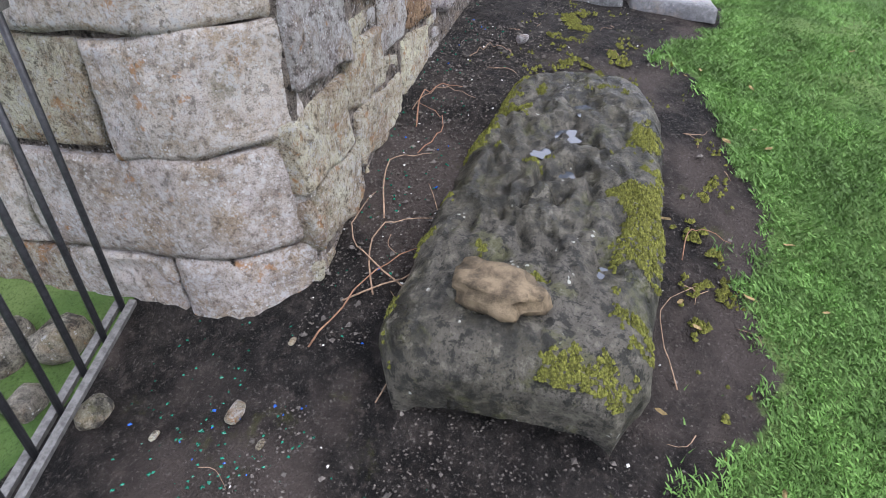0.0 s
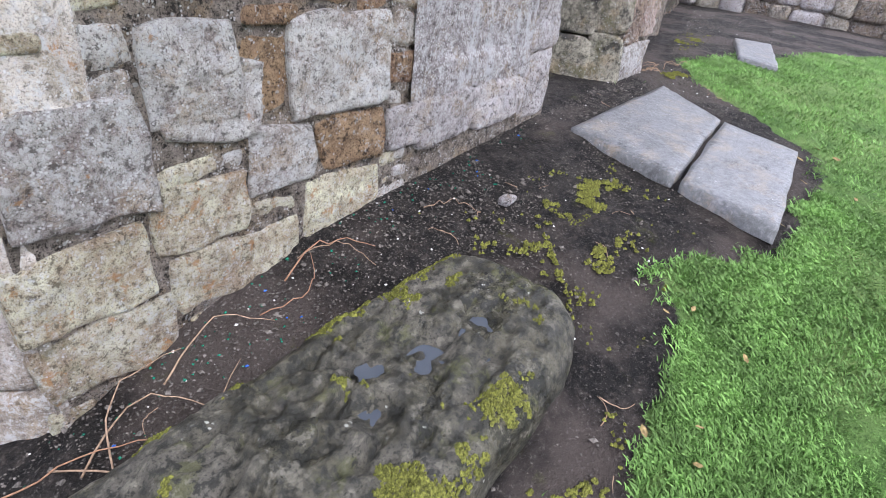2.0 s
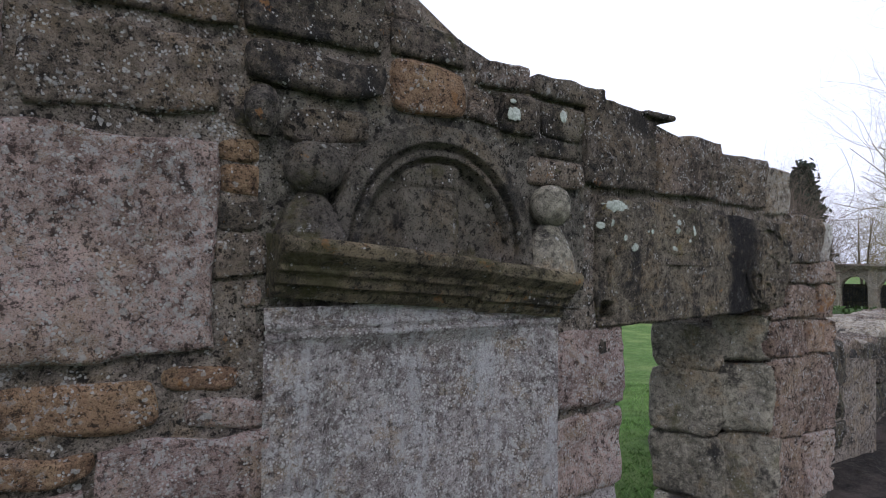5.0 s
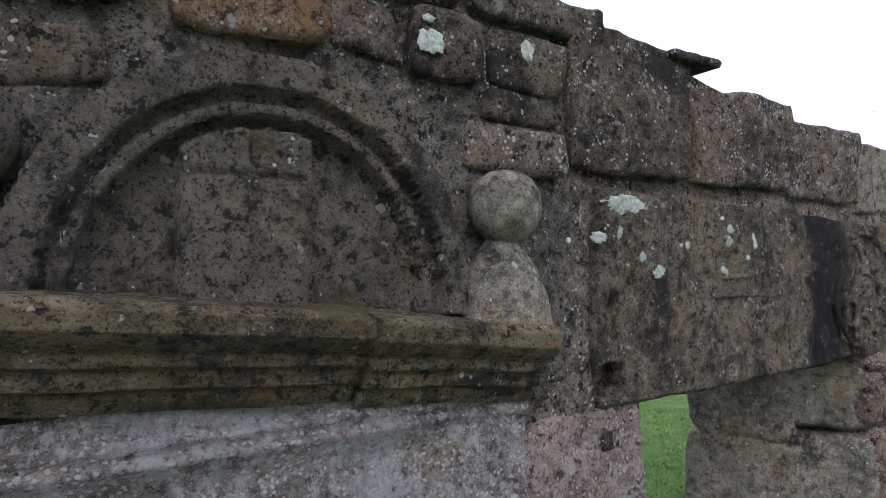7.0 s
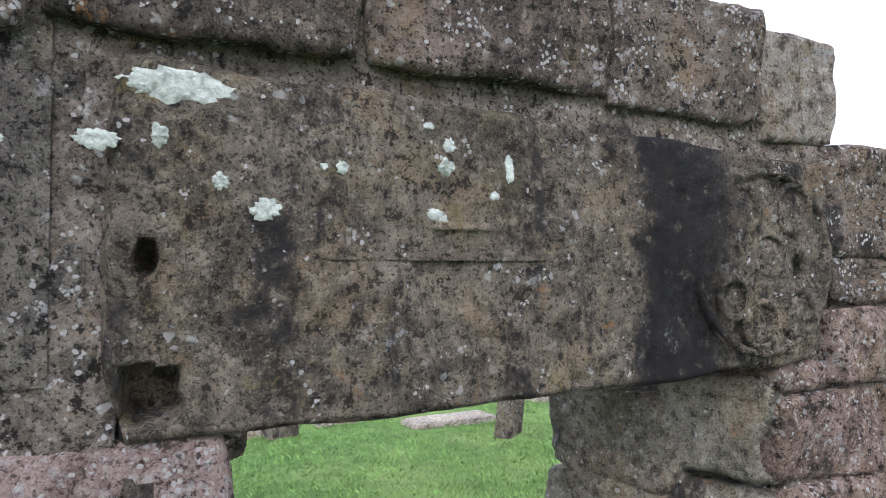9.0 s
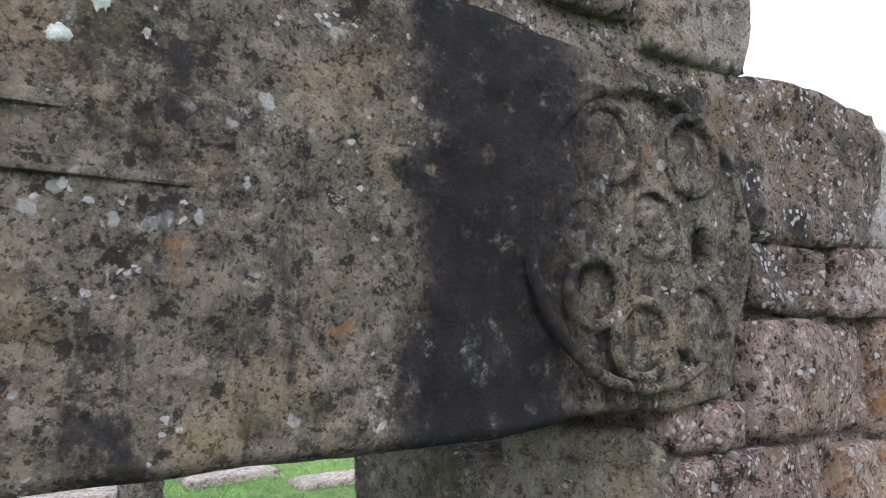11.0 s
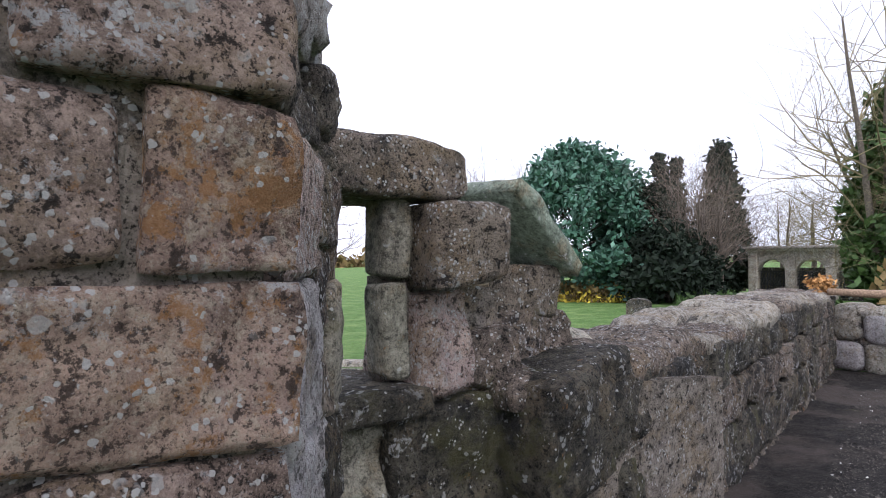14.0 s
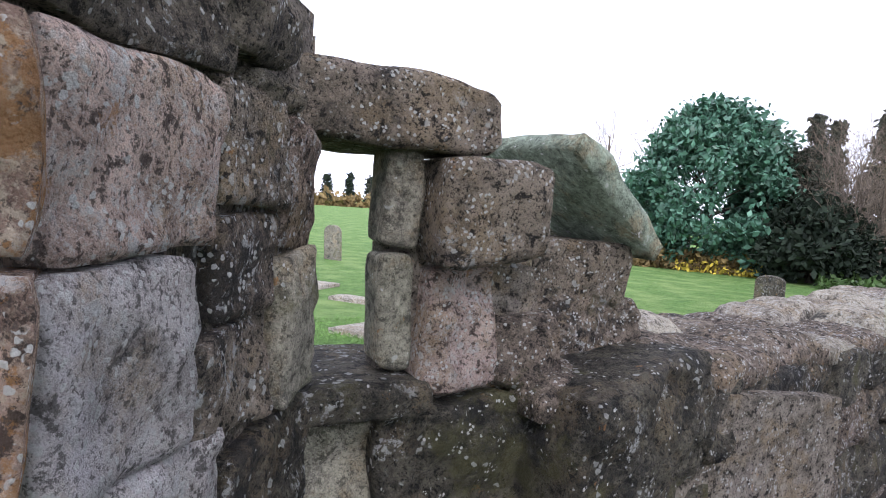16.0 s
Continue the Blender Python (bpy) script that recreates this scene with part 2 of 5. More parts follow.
def ground_material():
    m, n, l, b = material("trodden_soil_and_turf")
    p, normal = world_place(n)
    at = n.new("ShaderNodeAttribute")
    at.attribute_name = "turf"
    broad, mid, fine = noise_node(n, l, p, 1.3, 5), noise_node(n, l, p, 9, 7), noise_node(n, l, p, 95, 8, 0.75)
    soil = blend(n, l, step(n, l, mid, 0.36, 0.66), (0.006, 0.0053, 0.0048), (0.030, 0.026, 0.023))
    clod = noise_node(n, l, p, 30, 7, 0.72)
    soil = blend(n, l, calc(n, l, "MULTIPLY", step(n, l, clod, 0.52, 0.66), 0.6), soil, (0.085, 0.070, 0.060))
    soil = blend(n, l, calc(n, l, "MULTIPLY", step(n, l, clod, 0.47, 0.36), 0.8), soil, (0.004, 0.0038, 0.0035))
    soil = blend(n, l, calc(n, l, "MULTIPLY", step(n, l, broad, 0.46, 0.60), 0.75), soil, (0.088, 0.071, 0.062))
    soil = blend(n, l, calc(n, l, "MULTIPLY", step(n, l, fine, 0.56, 0.62), 0.6), soil, (0.17, 0.155, 0.14))
    soil = blend(n, l, calc(n, l, "MULTIPLY", step(n, l, noise_node(n, l, p, 3.7, 8, 0.7), 0.60, 0.70), 0.45), soil, (0.065, 0.07, 0.016))
    turf = blend(n, l, step(n, l, mid, 0.3, 0.7), (0.06, 0.125, 0.03), (0.12, 0.22, 0.058))
    turf = blend(n, l, step(n, l, broad, 0.4, 0.7), turf, (0.18, 0.26, 0.085))
    turf = blend(n, l, calc(n, l, "MULTIPLY", step(n, l, fine, 0.5, 0.36), 0.6), turf, (0.022, 0.05, 0.008))
    edge = step(n, l, calc(n, l, "ADD", at.outputs["Fac"], calc(n, l, "MULTIPLY", calc(n, l, "SUBTRACT", noise_node(n, l, p, 13, 6, 0.7), 0.5), 0.9)), 0.42, 0.58)
    l.new(blend(n, l, edge, soil, turf), b.inputs["Base Color"])
    l.new(calc(n, l, "ADD", 0.78, calc(n, l, "MULTIPLY", edge, 0.15)), b.inputs["Roughness"])
    b.inputs["Specular IOR Level"].default_value = 0.18
    relief(n, l, b, [(mid, 0.9, 0.05), (noise_node(n, l, p, 34, 6, 0.7), 1.0, 0.025), (fine, 1.0, 0.015)])
    return m


def plain(name, colour, rough=0.7, vary=0.5, scale=30.0, metal=0.0, bump=0.3):
    m, n, l, b = material(name)
    p, normal = world_place(n)
    info = n.new("ShaderNodeObjectInfo")
    geo = n.new("ShaderNodeNewGeometry")
    f = noise_node(n, l, p, scale, 6, 0.65)
    c = blend(n, l, step(n, l, f, 0.3, 0.7), tuple(v * (1 - vary) for v in colour), tuple(min(1, v * (1 + vary)) for v in colour))
    t = n.new("ShaderNodeHueSaturation")
    t.inputs["Hue"].default_value = 0.5
    l.new(calc(n, l, "ADD", 0.65, calc(n, l, "MULTIPLY", geo.outputs["Random Per Island"], 0.7)), t.inputs["Value"])
    l.new(c, t.inputs["Color"])
    l.new(t.outputs[0], b.inputs["Base Color"])
    b.inputs["Roughness"].default_value, b.inputs["Metallic"].default_value = rough, metal
    b.inputs["Specular IOR Level"].default_value = 0.3
    relief(n, l, b, [(f, bump, 0.01)])
    return m


def streaks(m, colour, squash, scale, low, high, amount):
    """Runs of lime, lichen or soot drawn down the face by rain."""
    n, l, b = m.node_tree.nodes, m.node_tree.links, m.node_tree.nodes["Principled BSDF"]
    p, normal = world_place(n)
    runs = n.new("ShaderNodeVectorMath")
    runs.operation = "MULTIPLY"
    runs.inputs[1].default_value = (1.0, 1.0, squash)
    l.new(p, runs.inputs[0])
    worn = step(n, l, noise_node(n, l, p, 34, 8, 0.78), 0.43, 0.52)
    mask = calc(n, l, "MULTIPLY", step(n, l, noise_node(n, l, runs.outputs[0], scale, 8, 0.7), low, high), worn)
    old = b.inputs["Base Color"].links[0].from_socket
    l.new(blend(n, l, calc(n, l, "MULTIPLY", mask, amount), old, colour), b.inputs["Base Color"])


def lintel_material():
    """Brown lintel stone with one broad black water stain near its carved end."""
    m = stone_material("brown_lintel_with_black_stain", (0.080, 0.069, 0.054), (0.255, 0.222, 0.172), 0.22, 0.14, 0.12, 0.28, 0.3, 1.0, salt=6.9, gain=1.3)
    n, l, b = m.node_tree.nodes, m.node_tree.links, m.node_tree.nodes["Principled BSDF"]
    p, normal = world_place(n)
    s = n.new("ShaderNodeSeparateXYZ")
    l.new(p, s.inputs[0])
    wave = calc(n, l, "MULTIPLY", calc(n, l, "SUBTRACT", noise_node(n, l, p, 16, 8, 0.75), 0.5), 0.11)
    x = calc(n, l, "ADD", s.outputs["X"], wave)
    stain = calc(n, l, "MULTIPLY", step(n, l, x, 5.45, 5.50), step(n, l, x, 5.72, 5.62))
    worn = step(n, l, noise_node(n, l, p, 38, 7, 0.75), 0.74, 0.54)
    old = b.inputs["Base Color"].links[0].from_socket
    ochre = calc(n, l, "MULTIPLY", step(n, l, noise_node(n, l, p, 7.3, 9, 0.75), 0.56, 0.64), step(n, l, noise_node(n, l, p, 44, 6, 0.7), 0.44, 0.54))
    old = blend(n, l, calc(n, l, "MULTIPLY", ochre, 0.55), old, (0.33, 0.27, 0.11))
    l.new(old, b.inputs["Base Color"])
    streaks(m, (0.026, 0.024, 0.026), 0.14, 17, 0.50, 0.62, 0.8)
    old = b.inputs["Base Color"].links[0].from_socket
    l.new(blend(n, l, calc(n, l, "MULTIPLY", calc(n, l, "MULTIPLY", stain, worn), 0.93), old, (0.013, 0.013, 0.017)), b.inputs["Base Color"])
    return m


SLAB, GROUND, LINTEL = slab_material(), ground_material(), lintel_material()
MOSS = plain("yellow_green_moss", (0.125, 0.13, 0.026), 0.95, 0.6, 140, bump=1.0)
GRASS = plain("grass_blades", (0.125, 0.235, 0.06), 0.6, 0.4, 3.0, bump=0.0)
PEBBLE = plain("pebbles_and_grit", (0.095, 0.085, 0.074), 0.7, 0.5, 60)
TWIG = plain("bare_twigs_and_roots", (0.24, 0.165, 0.11), 0.8, 0.4, 50)
REDTWIG = plain("reddish_twig", (0.23, 0.125, 0.075), 0.7, 0.3, 50)
IRON = plain("dark_grey_painted_iron", (0.035, 0.036, 0.04), 0.42, 0.3, 60, 0.3)
RAILIRON = plain("weathered_grey_iron", (0.14, 0.14, 0.135), 0.5, 0.4, 50, 0.3)
# blue-grey base colour stands in for part of the sky's reflection
WATER_M, _n, _l, _b = material("rainwater_in_hollows")
_b.inputs["Base Color"].default_value, _b.inputs["Roughness"].default_value, _b.inputs["IOR"].default_value = (0.05, 0.06, 0.075, 1), 0.03, 1.7
BARK = plain("grey_brown_bark", (0.115, 0.095, 0.078), 0.9, 0.4, 20)
TWIGS = plain("winter_twig_haze", (0.17, 0.135, 0.11), 0.9, 0.3, 5)
HAZEL = plain("yellow_brown_winter_twigs", (0.21, 0.175, 0.10), 0.9, 0.3, 5)
EVERGREEN = plain("glossy_blue_green_evergreen_leaves", (0.06, 0.14, 0.095), 0.42, 0.35, 3, bump=0.0)
YEW = plain("dark_conifer_needles", (0.016, 0.026, 0.016), 0.85, 0.4, 4, bump=0.0)
IVY = plain("green_ivy_leaves", (0.055, 0.10, 0.028), 0.5, 0.4, 3, bump=0.0)
LEAFLITTER = plain("brown_leaf_litter_and_daffodils", (0.17, 0.12, 0.05), 0.9, 0.5, 3, bump=0.0)
BRIGHTFLOWER = plain("yellow_spring_flowers", (0.55, 0.42, 0.06), 0.8, 0.3, 3, bump=0.0)
DEADLEAF = plain("dead_leaf", (0.22, 0.16, 0.07), 0.8, 0.4, 60)


# ---- small builders ----
def mesh_from(name, verts, faces, smooth=True):
    me = bpy.data.meshes.new(name)
    me.from_pydata([tuple(v) for v in verts], [], faces)
    if smooth:
        me.polygons.foreach_set("use_smooth", [True] * len(me.polygons))
    me.update()
    return me


def part(name, data, mat, parent, label=""):
    """One mesh object under a thing; data is a bmesh or a mesh."""
    if isinstance(data, bmesh.types.BMesh):
        me = bpy.data.meshes.new(name)
        data.to_mesh(me)
        data.free()
    else:
        me = data
    if not me.materials:
        me.materials.append(mat)
    ob = new(name, me)
    if parent:
        ob.parent = parent
        ob.matrix_parent_inverse = parent.matrix_basis.inverted()
    if label:
        tagged(ob, label)
    return ob


def thing(name, label, category, at=(0, 0, 0), group="", kind=""):
    ob = new(name)
    ob.location = at
    return tagged(ob, label, category, group, kind)


def n3(x, y, z, s=1.0):
    return noise.noise(Vector((x * s, y * s, z * s)))


def stone_mesh(w, h, d, salt, uneven=0.012, wavy=0.012, rounded=0.02, skew=0.02, cell=0.018, name="stone", most=30):
    """A dressed rubble stone: face towards -y, width w along x, height h along z, set d deep; its middle at the origin."""
    rnd = random.Random(salt)
    nx, nz = max(5, min(most, int(w / cell))), max(5, min(most, int(h / cell)))
    s = min(skew, 0.12 * min(w, h))
    cx = [(rnd.uniform(-s, s), rnd.uniform(-s, s)) for _ in range(4)]
    verts, faces = [], []
    k = salt * 7.31
    for j in range(nz + 1):
        for i in range(nx + 1):
            a, b = i / nx, j / nz
            # points gather towards the rim so that the worn arris is round
            u, v = (0.5 - 0.5 * math.cos(math.pi * a)) * 0.6 + a * 0.4, (0.5 - 0.5 * math.cos(math.pi * b)) * 0.6 + b * 0.4
            px = -w / 2 + w * u + (1 - u) * (1 - v) * cx[0][0] + u * (1 - v) * cx[1][0] + (1 - u) * v * cx[2][0] + u * v * cx[3][0]
            pz = -h / 2 + h * v + (1 - u) * (1 - v) * cx[0][1] + u * (1 - v) * cx[1][1] + (1 - u) * v * cx[2][1] + u * v * cx[3][1]
            au, av = abs(2 * u - 1), abs(2 * v - 1)
            corner = max(0, au - 0.6) * max(0, av - 0.6) / 0.16
            pull = min(0.3, 1.1 * rounded / max(min(w, h), 0.05)) * corner
            px, pz = px * (1 - pull), pz * (1 - pull)
            px += wavy * n3(px + k, pz, k, 7)
            pz += wavy * n3(px, pz + k, k + 9, 7)
            ex, ez = (1 - au) * w / 2, (1 - av) * h / 2
            rim = max(0.0, 1 - min(ex, ez) / max(rounded, 1e-4))
            depth = rounded * rim * rim + uneven * 1.6 * n3(px + k, pz, k + 4, 5) + uneven * 0.8 * n3(px, pz + k, k, 17) + uneven * 0.55 * n3(px, pz + k, k, 37)
            verts.append((px, depth, pz))
    row = nx + 1
    for j in range(nz):
        for i in range(nx):
            a = j * row + i
            faces.append((a, a + 1, a + row + 1, a + row))
    ring = [i for i in range(row)] + [j * row + nx for j in range(1, nz + 1)] + [nz * row + i for i in range(nx - 1, -1, -1)] + [j * row for j in range(nz - 1, 0, -1)]
    base = len(verts)
    for r in ring:
        verts.append((verts[r][0] * 0.97, d, verts[r][2] * 0.97))
    for q in range(len(ring)):
        r = (q + 1) % len(ring)
        faces.append((ring[r], ring[q], base + q, base + r))
    faces.append(tuple(base + q for q in range(len(ring) - 1, -1, -1)))
    return mesh_from(name, verts, faces)


STONES_MADE = [0]


def set_stone(parent, x0, z0, x1, z1, kind, proud=0.0, y=0.0, depth=0.16, turn=0.0, uneven=0.012, rounded=0.011, gap=0.003, name="stone", **more):
    """One stone of a wall whose face runs along x at y; turn: degrees by which the face is turned about z, round (x0, y)."""
    STONES_MADE[0] += 1
    w, h = abs(x1 - x0) - 2 * gap, abs(z1 - z0) - 2 * gap
    me = stone_mesh(w, h, depth, STONES_MADE[0], uneven, rounded=rounded, **more)
    ob = part(name, me, STONE[kind] if isinstance(kind, str) else kind, parent)
    a = radians(turn)
    mid = abs(x1 - x0) / 2
    ob.matrix_world = Matrix.Translation((min(x0, x1) + mid * math.cos(a) + proud * math.sin(a), y + mid * math.sin(a) - proud * math.cos(a), (z0 + z1) / 2)) @ Matrix.Rotation(a, 4, "Z")
    ob.matrix_parent_inverse = Matrix()
    if parent:
        ob.matrix_parent_inverse = parent.matrix_basis.inverted()
        ob.matrix_basis = Matrix.Translation((min(x0, x1) + mid * math.cos(a) + proud * math.sin(a), y + mid * math.sin(a) - proud * math.cos(a), (z0 + z1) / 2)) @ Matrix.Rotation(a, 4, "Z")
    return ob


def prism(outline, y0, y1, rough=0.0):
    """A plate: outline in x, z, from y0 to y1."""
    bm = bmesh.new()
    a = [bm.verts.new((x, y0, z)) for x, z in outline]
    b = [bm.verts.new((x, y1, z)) for x, z in outline]
    bm.faces.new(a)
    bm.faces.new(b[::-1])
    for i in range(len(a)):
        j = (i + 1) % len(a)
        bm.faces.new((a[j], a[i], b[i], b[j]))
    bmesh.ops.recalc_face_normals(bm, faces=bm.faces)
    return bm


def box(x0, y0, z0, x1, y1, z1, bevel=0.0):
    bm = bmesh.new()
    bmesh.ops.create_cube(bm, size=1)
    for v in bm.verts:
        v.co = Vector((x0 + (v.co.x + 0.5) * (x1 - x0), y0 + (v.co.y + 0.5) * (y1 - y0), z0 + (v.co.z + 0.5) * (z1 - z0)))
    if bevel:
        bmesh.ops.bevel(bm, geom=bm.edges[:], offset=bevel, segments=2, affect="EDGES", profile=0.6)
    return bm


def tube(points, radii, sides=6):
    """Vertices and faces of a tapering tube along points."""
    verts, faces = [], []
    side = Vector((0.31, 0.53, 0.79)).normalized()
    for i, p in enumerate(points):
        a = points[min(i + 1, len(points) - 1)] - points[max(i - 1, 0)]
        a = a.normalized() if a.length > 1e-6 else Vector((0, 0, 1))
        u = a.cross(side)
        u = u.normalized() if u.length > 1e-3 else a.orthogonal().normalized()
        v = a.cross(u)
        for s in range(sides):
            t = 2 * math.pi * s / sides
            verts.append(p + (u * math.cos(t) + v * math.sin(t)) * radii[i])
    for i in range(len(points) - 1):
        for s in range(sides):
            t = (s + 1) % sides
            faces.append((i * sides + s, i * sides + t, (i + 1) * sides + t, (i + 1) * sides + s))
    faces.append(tuple(range(sides - 1, -1, -1)))
    faces.append(tuple((len(points) - 1) * sides + s for s in range(sides)))
    return verts, faces


class Pile:
    """Gathers vertices and faces of one mesh."""

    def __init__(self):
        self.verts, self.faces = [], []

    def add(self, verts, faces):
        k = len(self.verts)
        self.verts += verts
        self.faces += [tuple(i + k for i in f) for f in faces]

    def mesh(self, name, smooth=True):
        return mesh_from(name, self.verts, self.faces, smooth)


# ---- the lie of the land ----
RISE = [(-30, -0.35), (0.5, -0.16), (1.5, -0.06), (1.8, 0.05), (2.4, 0.27), (3.0, 0.43), (3.8, 0.49), (4.6, 0.555), (6.0, 0.62), (9.0, 0.60), (14.0, 0.45), (22.0, 0.12), (40.0, 0.0), (500.0, 0.0)]


def along(table, x):
    for (a, u), (b, v) in zip(table, table[1:]):
        if x <= b:
            k = max(0.0, (x - a) / (b - a))
            return u + (v - u) * k
    return table[-1][1]


def land(x, y):
    z = along(RISE, x)
    if y < 0:
        fall = along([(-30, 0.05), (1.0, 0.1), (2.6, 0.19), (4.2, 0.1), (6, 0.08), (10, 0.03), (20, 0.0), (500, 0)], x)
        z -= fall * min(-y, 2.4)
    else:
        k = min(1.0, max(0.0, (y - 0.7) / 6))
        z = z * (1 - k) + (0.30 - 0.3 * min(1, max(0, (math.hypot(x - 6, y) - 6) / 20))) * k
    return z


EDGE = [(-20, -0.9), (0.5, -1.05), (1.4, -1.2), (2.1, -1.46), (3.3, -1.42), (3.9, -1.12), (4.35, -1.5), (5.3, -1.5), (5.75, -1.38), (6.1, -0.95), (6.6, -0.32), (7.0, -0.1), (7.7, -0.16), (8.6, -0.6), (9.6, -0.8), (11, -1.6), (13.5, -2.2), (60, -2.5)]


def turf_at(x, y):
    """1 on turf, 0 on bare soil, with a soft border."""
    if y > 0.66:
        far = 0.0 if x < 7.0 else 0.26 * (x - 7.0)
        return 1.0 if y > 0.66 + min(far, 1.9) or x > 14.2 else 0.0
    if x > 14.2:
        return 1.0
    return max(0.0, min(1.0, 0.5 + (along(EDGE, x) - y + 0.12 * n3(x, y, 3, 2.3) + 0.06 * n3(x, y, 3, 8)) / 0.30))


def spaced(a, b, n):
    return [a + (b - a) * i / n for i in range(n)]


GX = spaced(-400, -40, 6) + spaced(-40, -2, 14) + spaced(-2, 9, 270) + spaced(9, 16, 60) + spaced(16, 60, 44) + spaced(60, 500, 11) + [500]
GY = spaced(-400, -30, 6) + spaced(-30, -4, 20) + spaced(-4, 0.7, 120) + spaced(0.7, 5, 40) + spaced(5, 40, 40) + spaced(40, 500, 12) + [500]
verts = []
for y in GY:
    for x in GX:
        near = 1.0 if -2 < x < 16 and -4 < y < 5 else 0.0
        lumps = 0.022 * n3(x, y, 0, 2.1) + 0.012 * n3(x, y, 5, 7) + 0.006 * n3(x, y, 8, 19) if near else 0.0
        verts.append((x, y, land(x, y) + lumps + (0.012 * turf_at(x, y) if near else 0)))
row = len(GX)
faces = [(j * row + i, j * row + i + 1, (j + 1) * row + i + 1, (j + 1) * row + i) for j in range(len(GY) - 1) for i in range(row - 1)]
ground_mesh = mesh_from("ground", verts, faces)
turf_data = ground_mesh.attributes.new("turf", "FLOAT", "POINT")
turf_data.data.foreach_set("value", [turf_at(v[0], v[1]) for v in verts])
ground = tagged(part("ground", ground_mesh, GROUND, None), "dark trodden soil and mown green turf", "ground", kind="structure")


# ---- the ruined wall with its doorway ----
TOP = [(1.5, 2.88), (3.9, 2.86), (4.1, 2.74), (4.3, 2.67), (4.62, 2.66), (4.89, 2.635), (5.10, 2.585), (5.30, 2.55), (5.59, 2.515), (5.75, 2.50), (5.94, 2.46)]
wall = tagged(part("wall_front", prism([(1.99, -0.4), (4.80, -0.4), (4.80, 1.79), (4.70, 1.79), (4.70, 2.27), (5.94, 2.21), (5.94, 1.86), (5.85, 1.86), (5.85, 0.3), (6.37, 0.3), (6.37, 2.16), (5.97, 2.2)] + [(x, z - 0.03) for x, z in TOP[::-1]][:-1] + [(1.99, 2.83)], 0.012, 0.52), STONE["darkmortar"], None),
              "ruined church wall of coursed sandstone rubble", "wall", kind="structure")
wall.data.materials[0] = STONE["mortar"]

# rubble facing, course by course: x0, z0, x1, z1, stone, how far it stands proud
LOW_COURSES = [
    (2.00, 0.74, 2.37, 1.08, "grey", 0.02), (2.40, 0.90, 2.78, 1.14, "grey", 0.01), (1.95, 0.44, 2.36, 0.70, "buff", 0.015),
    (2.37, 0.56, 2.69, 0.78, "buff", 0.01), (2.70, 0.64, 3.00, 0.89, "grey", 0.005), (3.02, 0.66, 3.37, 0.87, "rust", 0.01),
    (2.22, 0.86, 2.38, 1.14, "grey", 0.0), (1.98, 0.20, 2.40, 0.44, "buff", 0.0), (2.40, 0.32, 2.92, 0.55, "buff", 0.0),
    (2.93, 0.38, 3.36, 0.65, "buff", 0.0), (3.38, 0.66, 3.85, 0.85, "pale", 0.03), (3.86, 0.66, 4.25, 0.86, "pale", 0.03),
]
MID_COURSES = [
    (2.40, 0.95, 2.70, 1.27, "grey", 0.02), (2.72, 0.94, 2.87, 1.20, "rust", 0.0), (2.71, 1.22, 2.92, 1.29, "rust", 0.005),
    (2.89, 0.89, 3.38, 1.24, "grey", 0.02), (2.95, 1.28, 3.16, 1.34, "rust", 0.0), (3.40, 1.24, 3.58, 1.31, "buff", 0.0),
    (3.40, 1.09, 3.57, 1.22, "grey", 0.0), (3.37, 0.93, 3.55, 1.07, "rust", 0.0), (2.43, 1.32, 2.86, 1.79, "pink", 0.02),
    (2.88, 1.37, 3.15, 1.56, "pink", 0.015), (2.86, 1.57, 3.16, 1.64, "rust", 0.0), (3.16, 1.32, 3.56, 1.62, "pink", 0.02),
]
HIGH_COURSES = [
    (2.92, 1.66, 3.28, 1.77, "rust", 0.005), (2.84, 1.65, 2.91, 1.76, "rust", 0.0), (3.34, 1.63, 3.54, 1.71, "pink", 0.0),
    (2.94, 1.83, 3.40, 2.33, "pink", 0.025), (2.56, 1.84, 2.93, 2.15, "pink", 0.02), (2.50, 2.18, 2.95, 2.37, "pink", 0.015),
    (2.55, 2.40, 3.00, 2.58, "pink", 0.01), (3.02, 2.36, 3.42, 2.56, "brown", 0.01), (3.45, 2.47, 3.83, 2.58, "dark", 0.05),
    (3.545, 2.345, 3.79, 2.435, "dark", 0.01), (3.865, 2.455, 4.10, 2.60, "rust", 0.04), (4.13, 2.45, 4.24, 2.56, "brown", 0.01),
]
TOP_COURSES = [
    (4.25, 2.445, 4.40, 2.57, "dark", 0.015), (4.42, 2.455, 4.60, 2.57, "dark", 0.01), (4.16, 2.585, 4.36, 2.665, "brown", 0.02),
    (4.37, 2.58, 4.72, 2.655, "dark", 0.02), (4.40, 2.385, 4.60, 2.445, "dark", 0.0), (4.365, 2.29, 4.605, 2.38, "brown", 0.015),
    (4.615, 2.305, 5.00, 2.615, "dark", 0.02), (5.005, 2.30, 5.42, 2.545, "brown", 0.015), (5.425, 2.285, 5.775, 2.51, "brown", 0.01),
    (5.78, 2.265, 5.98, 2.475, "top", -0.01), (4.93, 2.585, 5.10, 2.61, "dark", 0.02), (3.02, 2.60, 3.44, 2.84, "brown", 0.0),
    (3.46, 2.60, 3.84, 2.82, "dark", 0.0), (3.86, 2.62, 4.12, 2.72, "dark", 0.0),
]
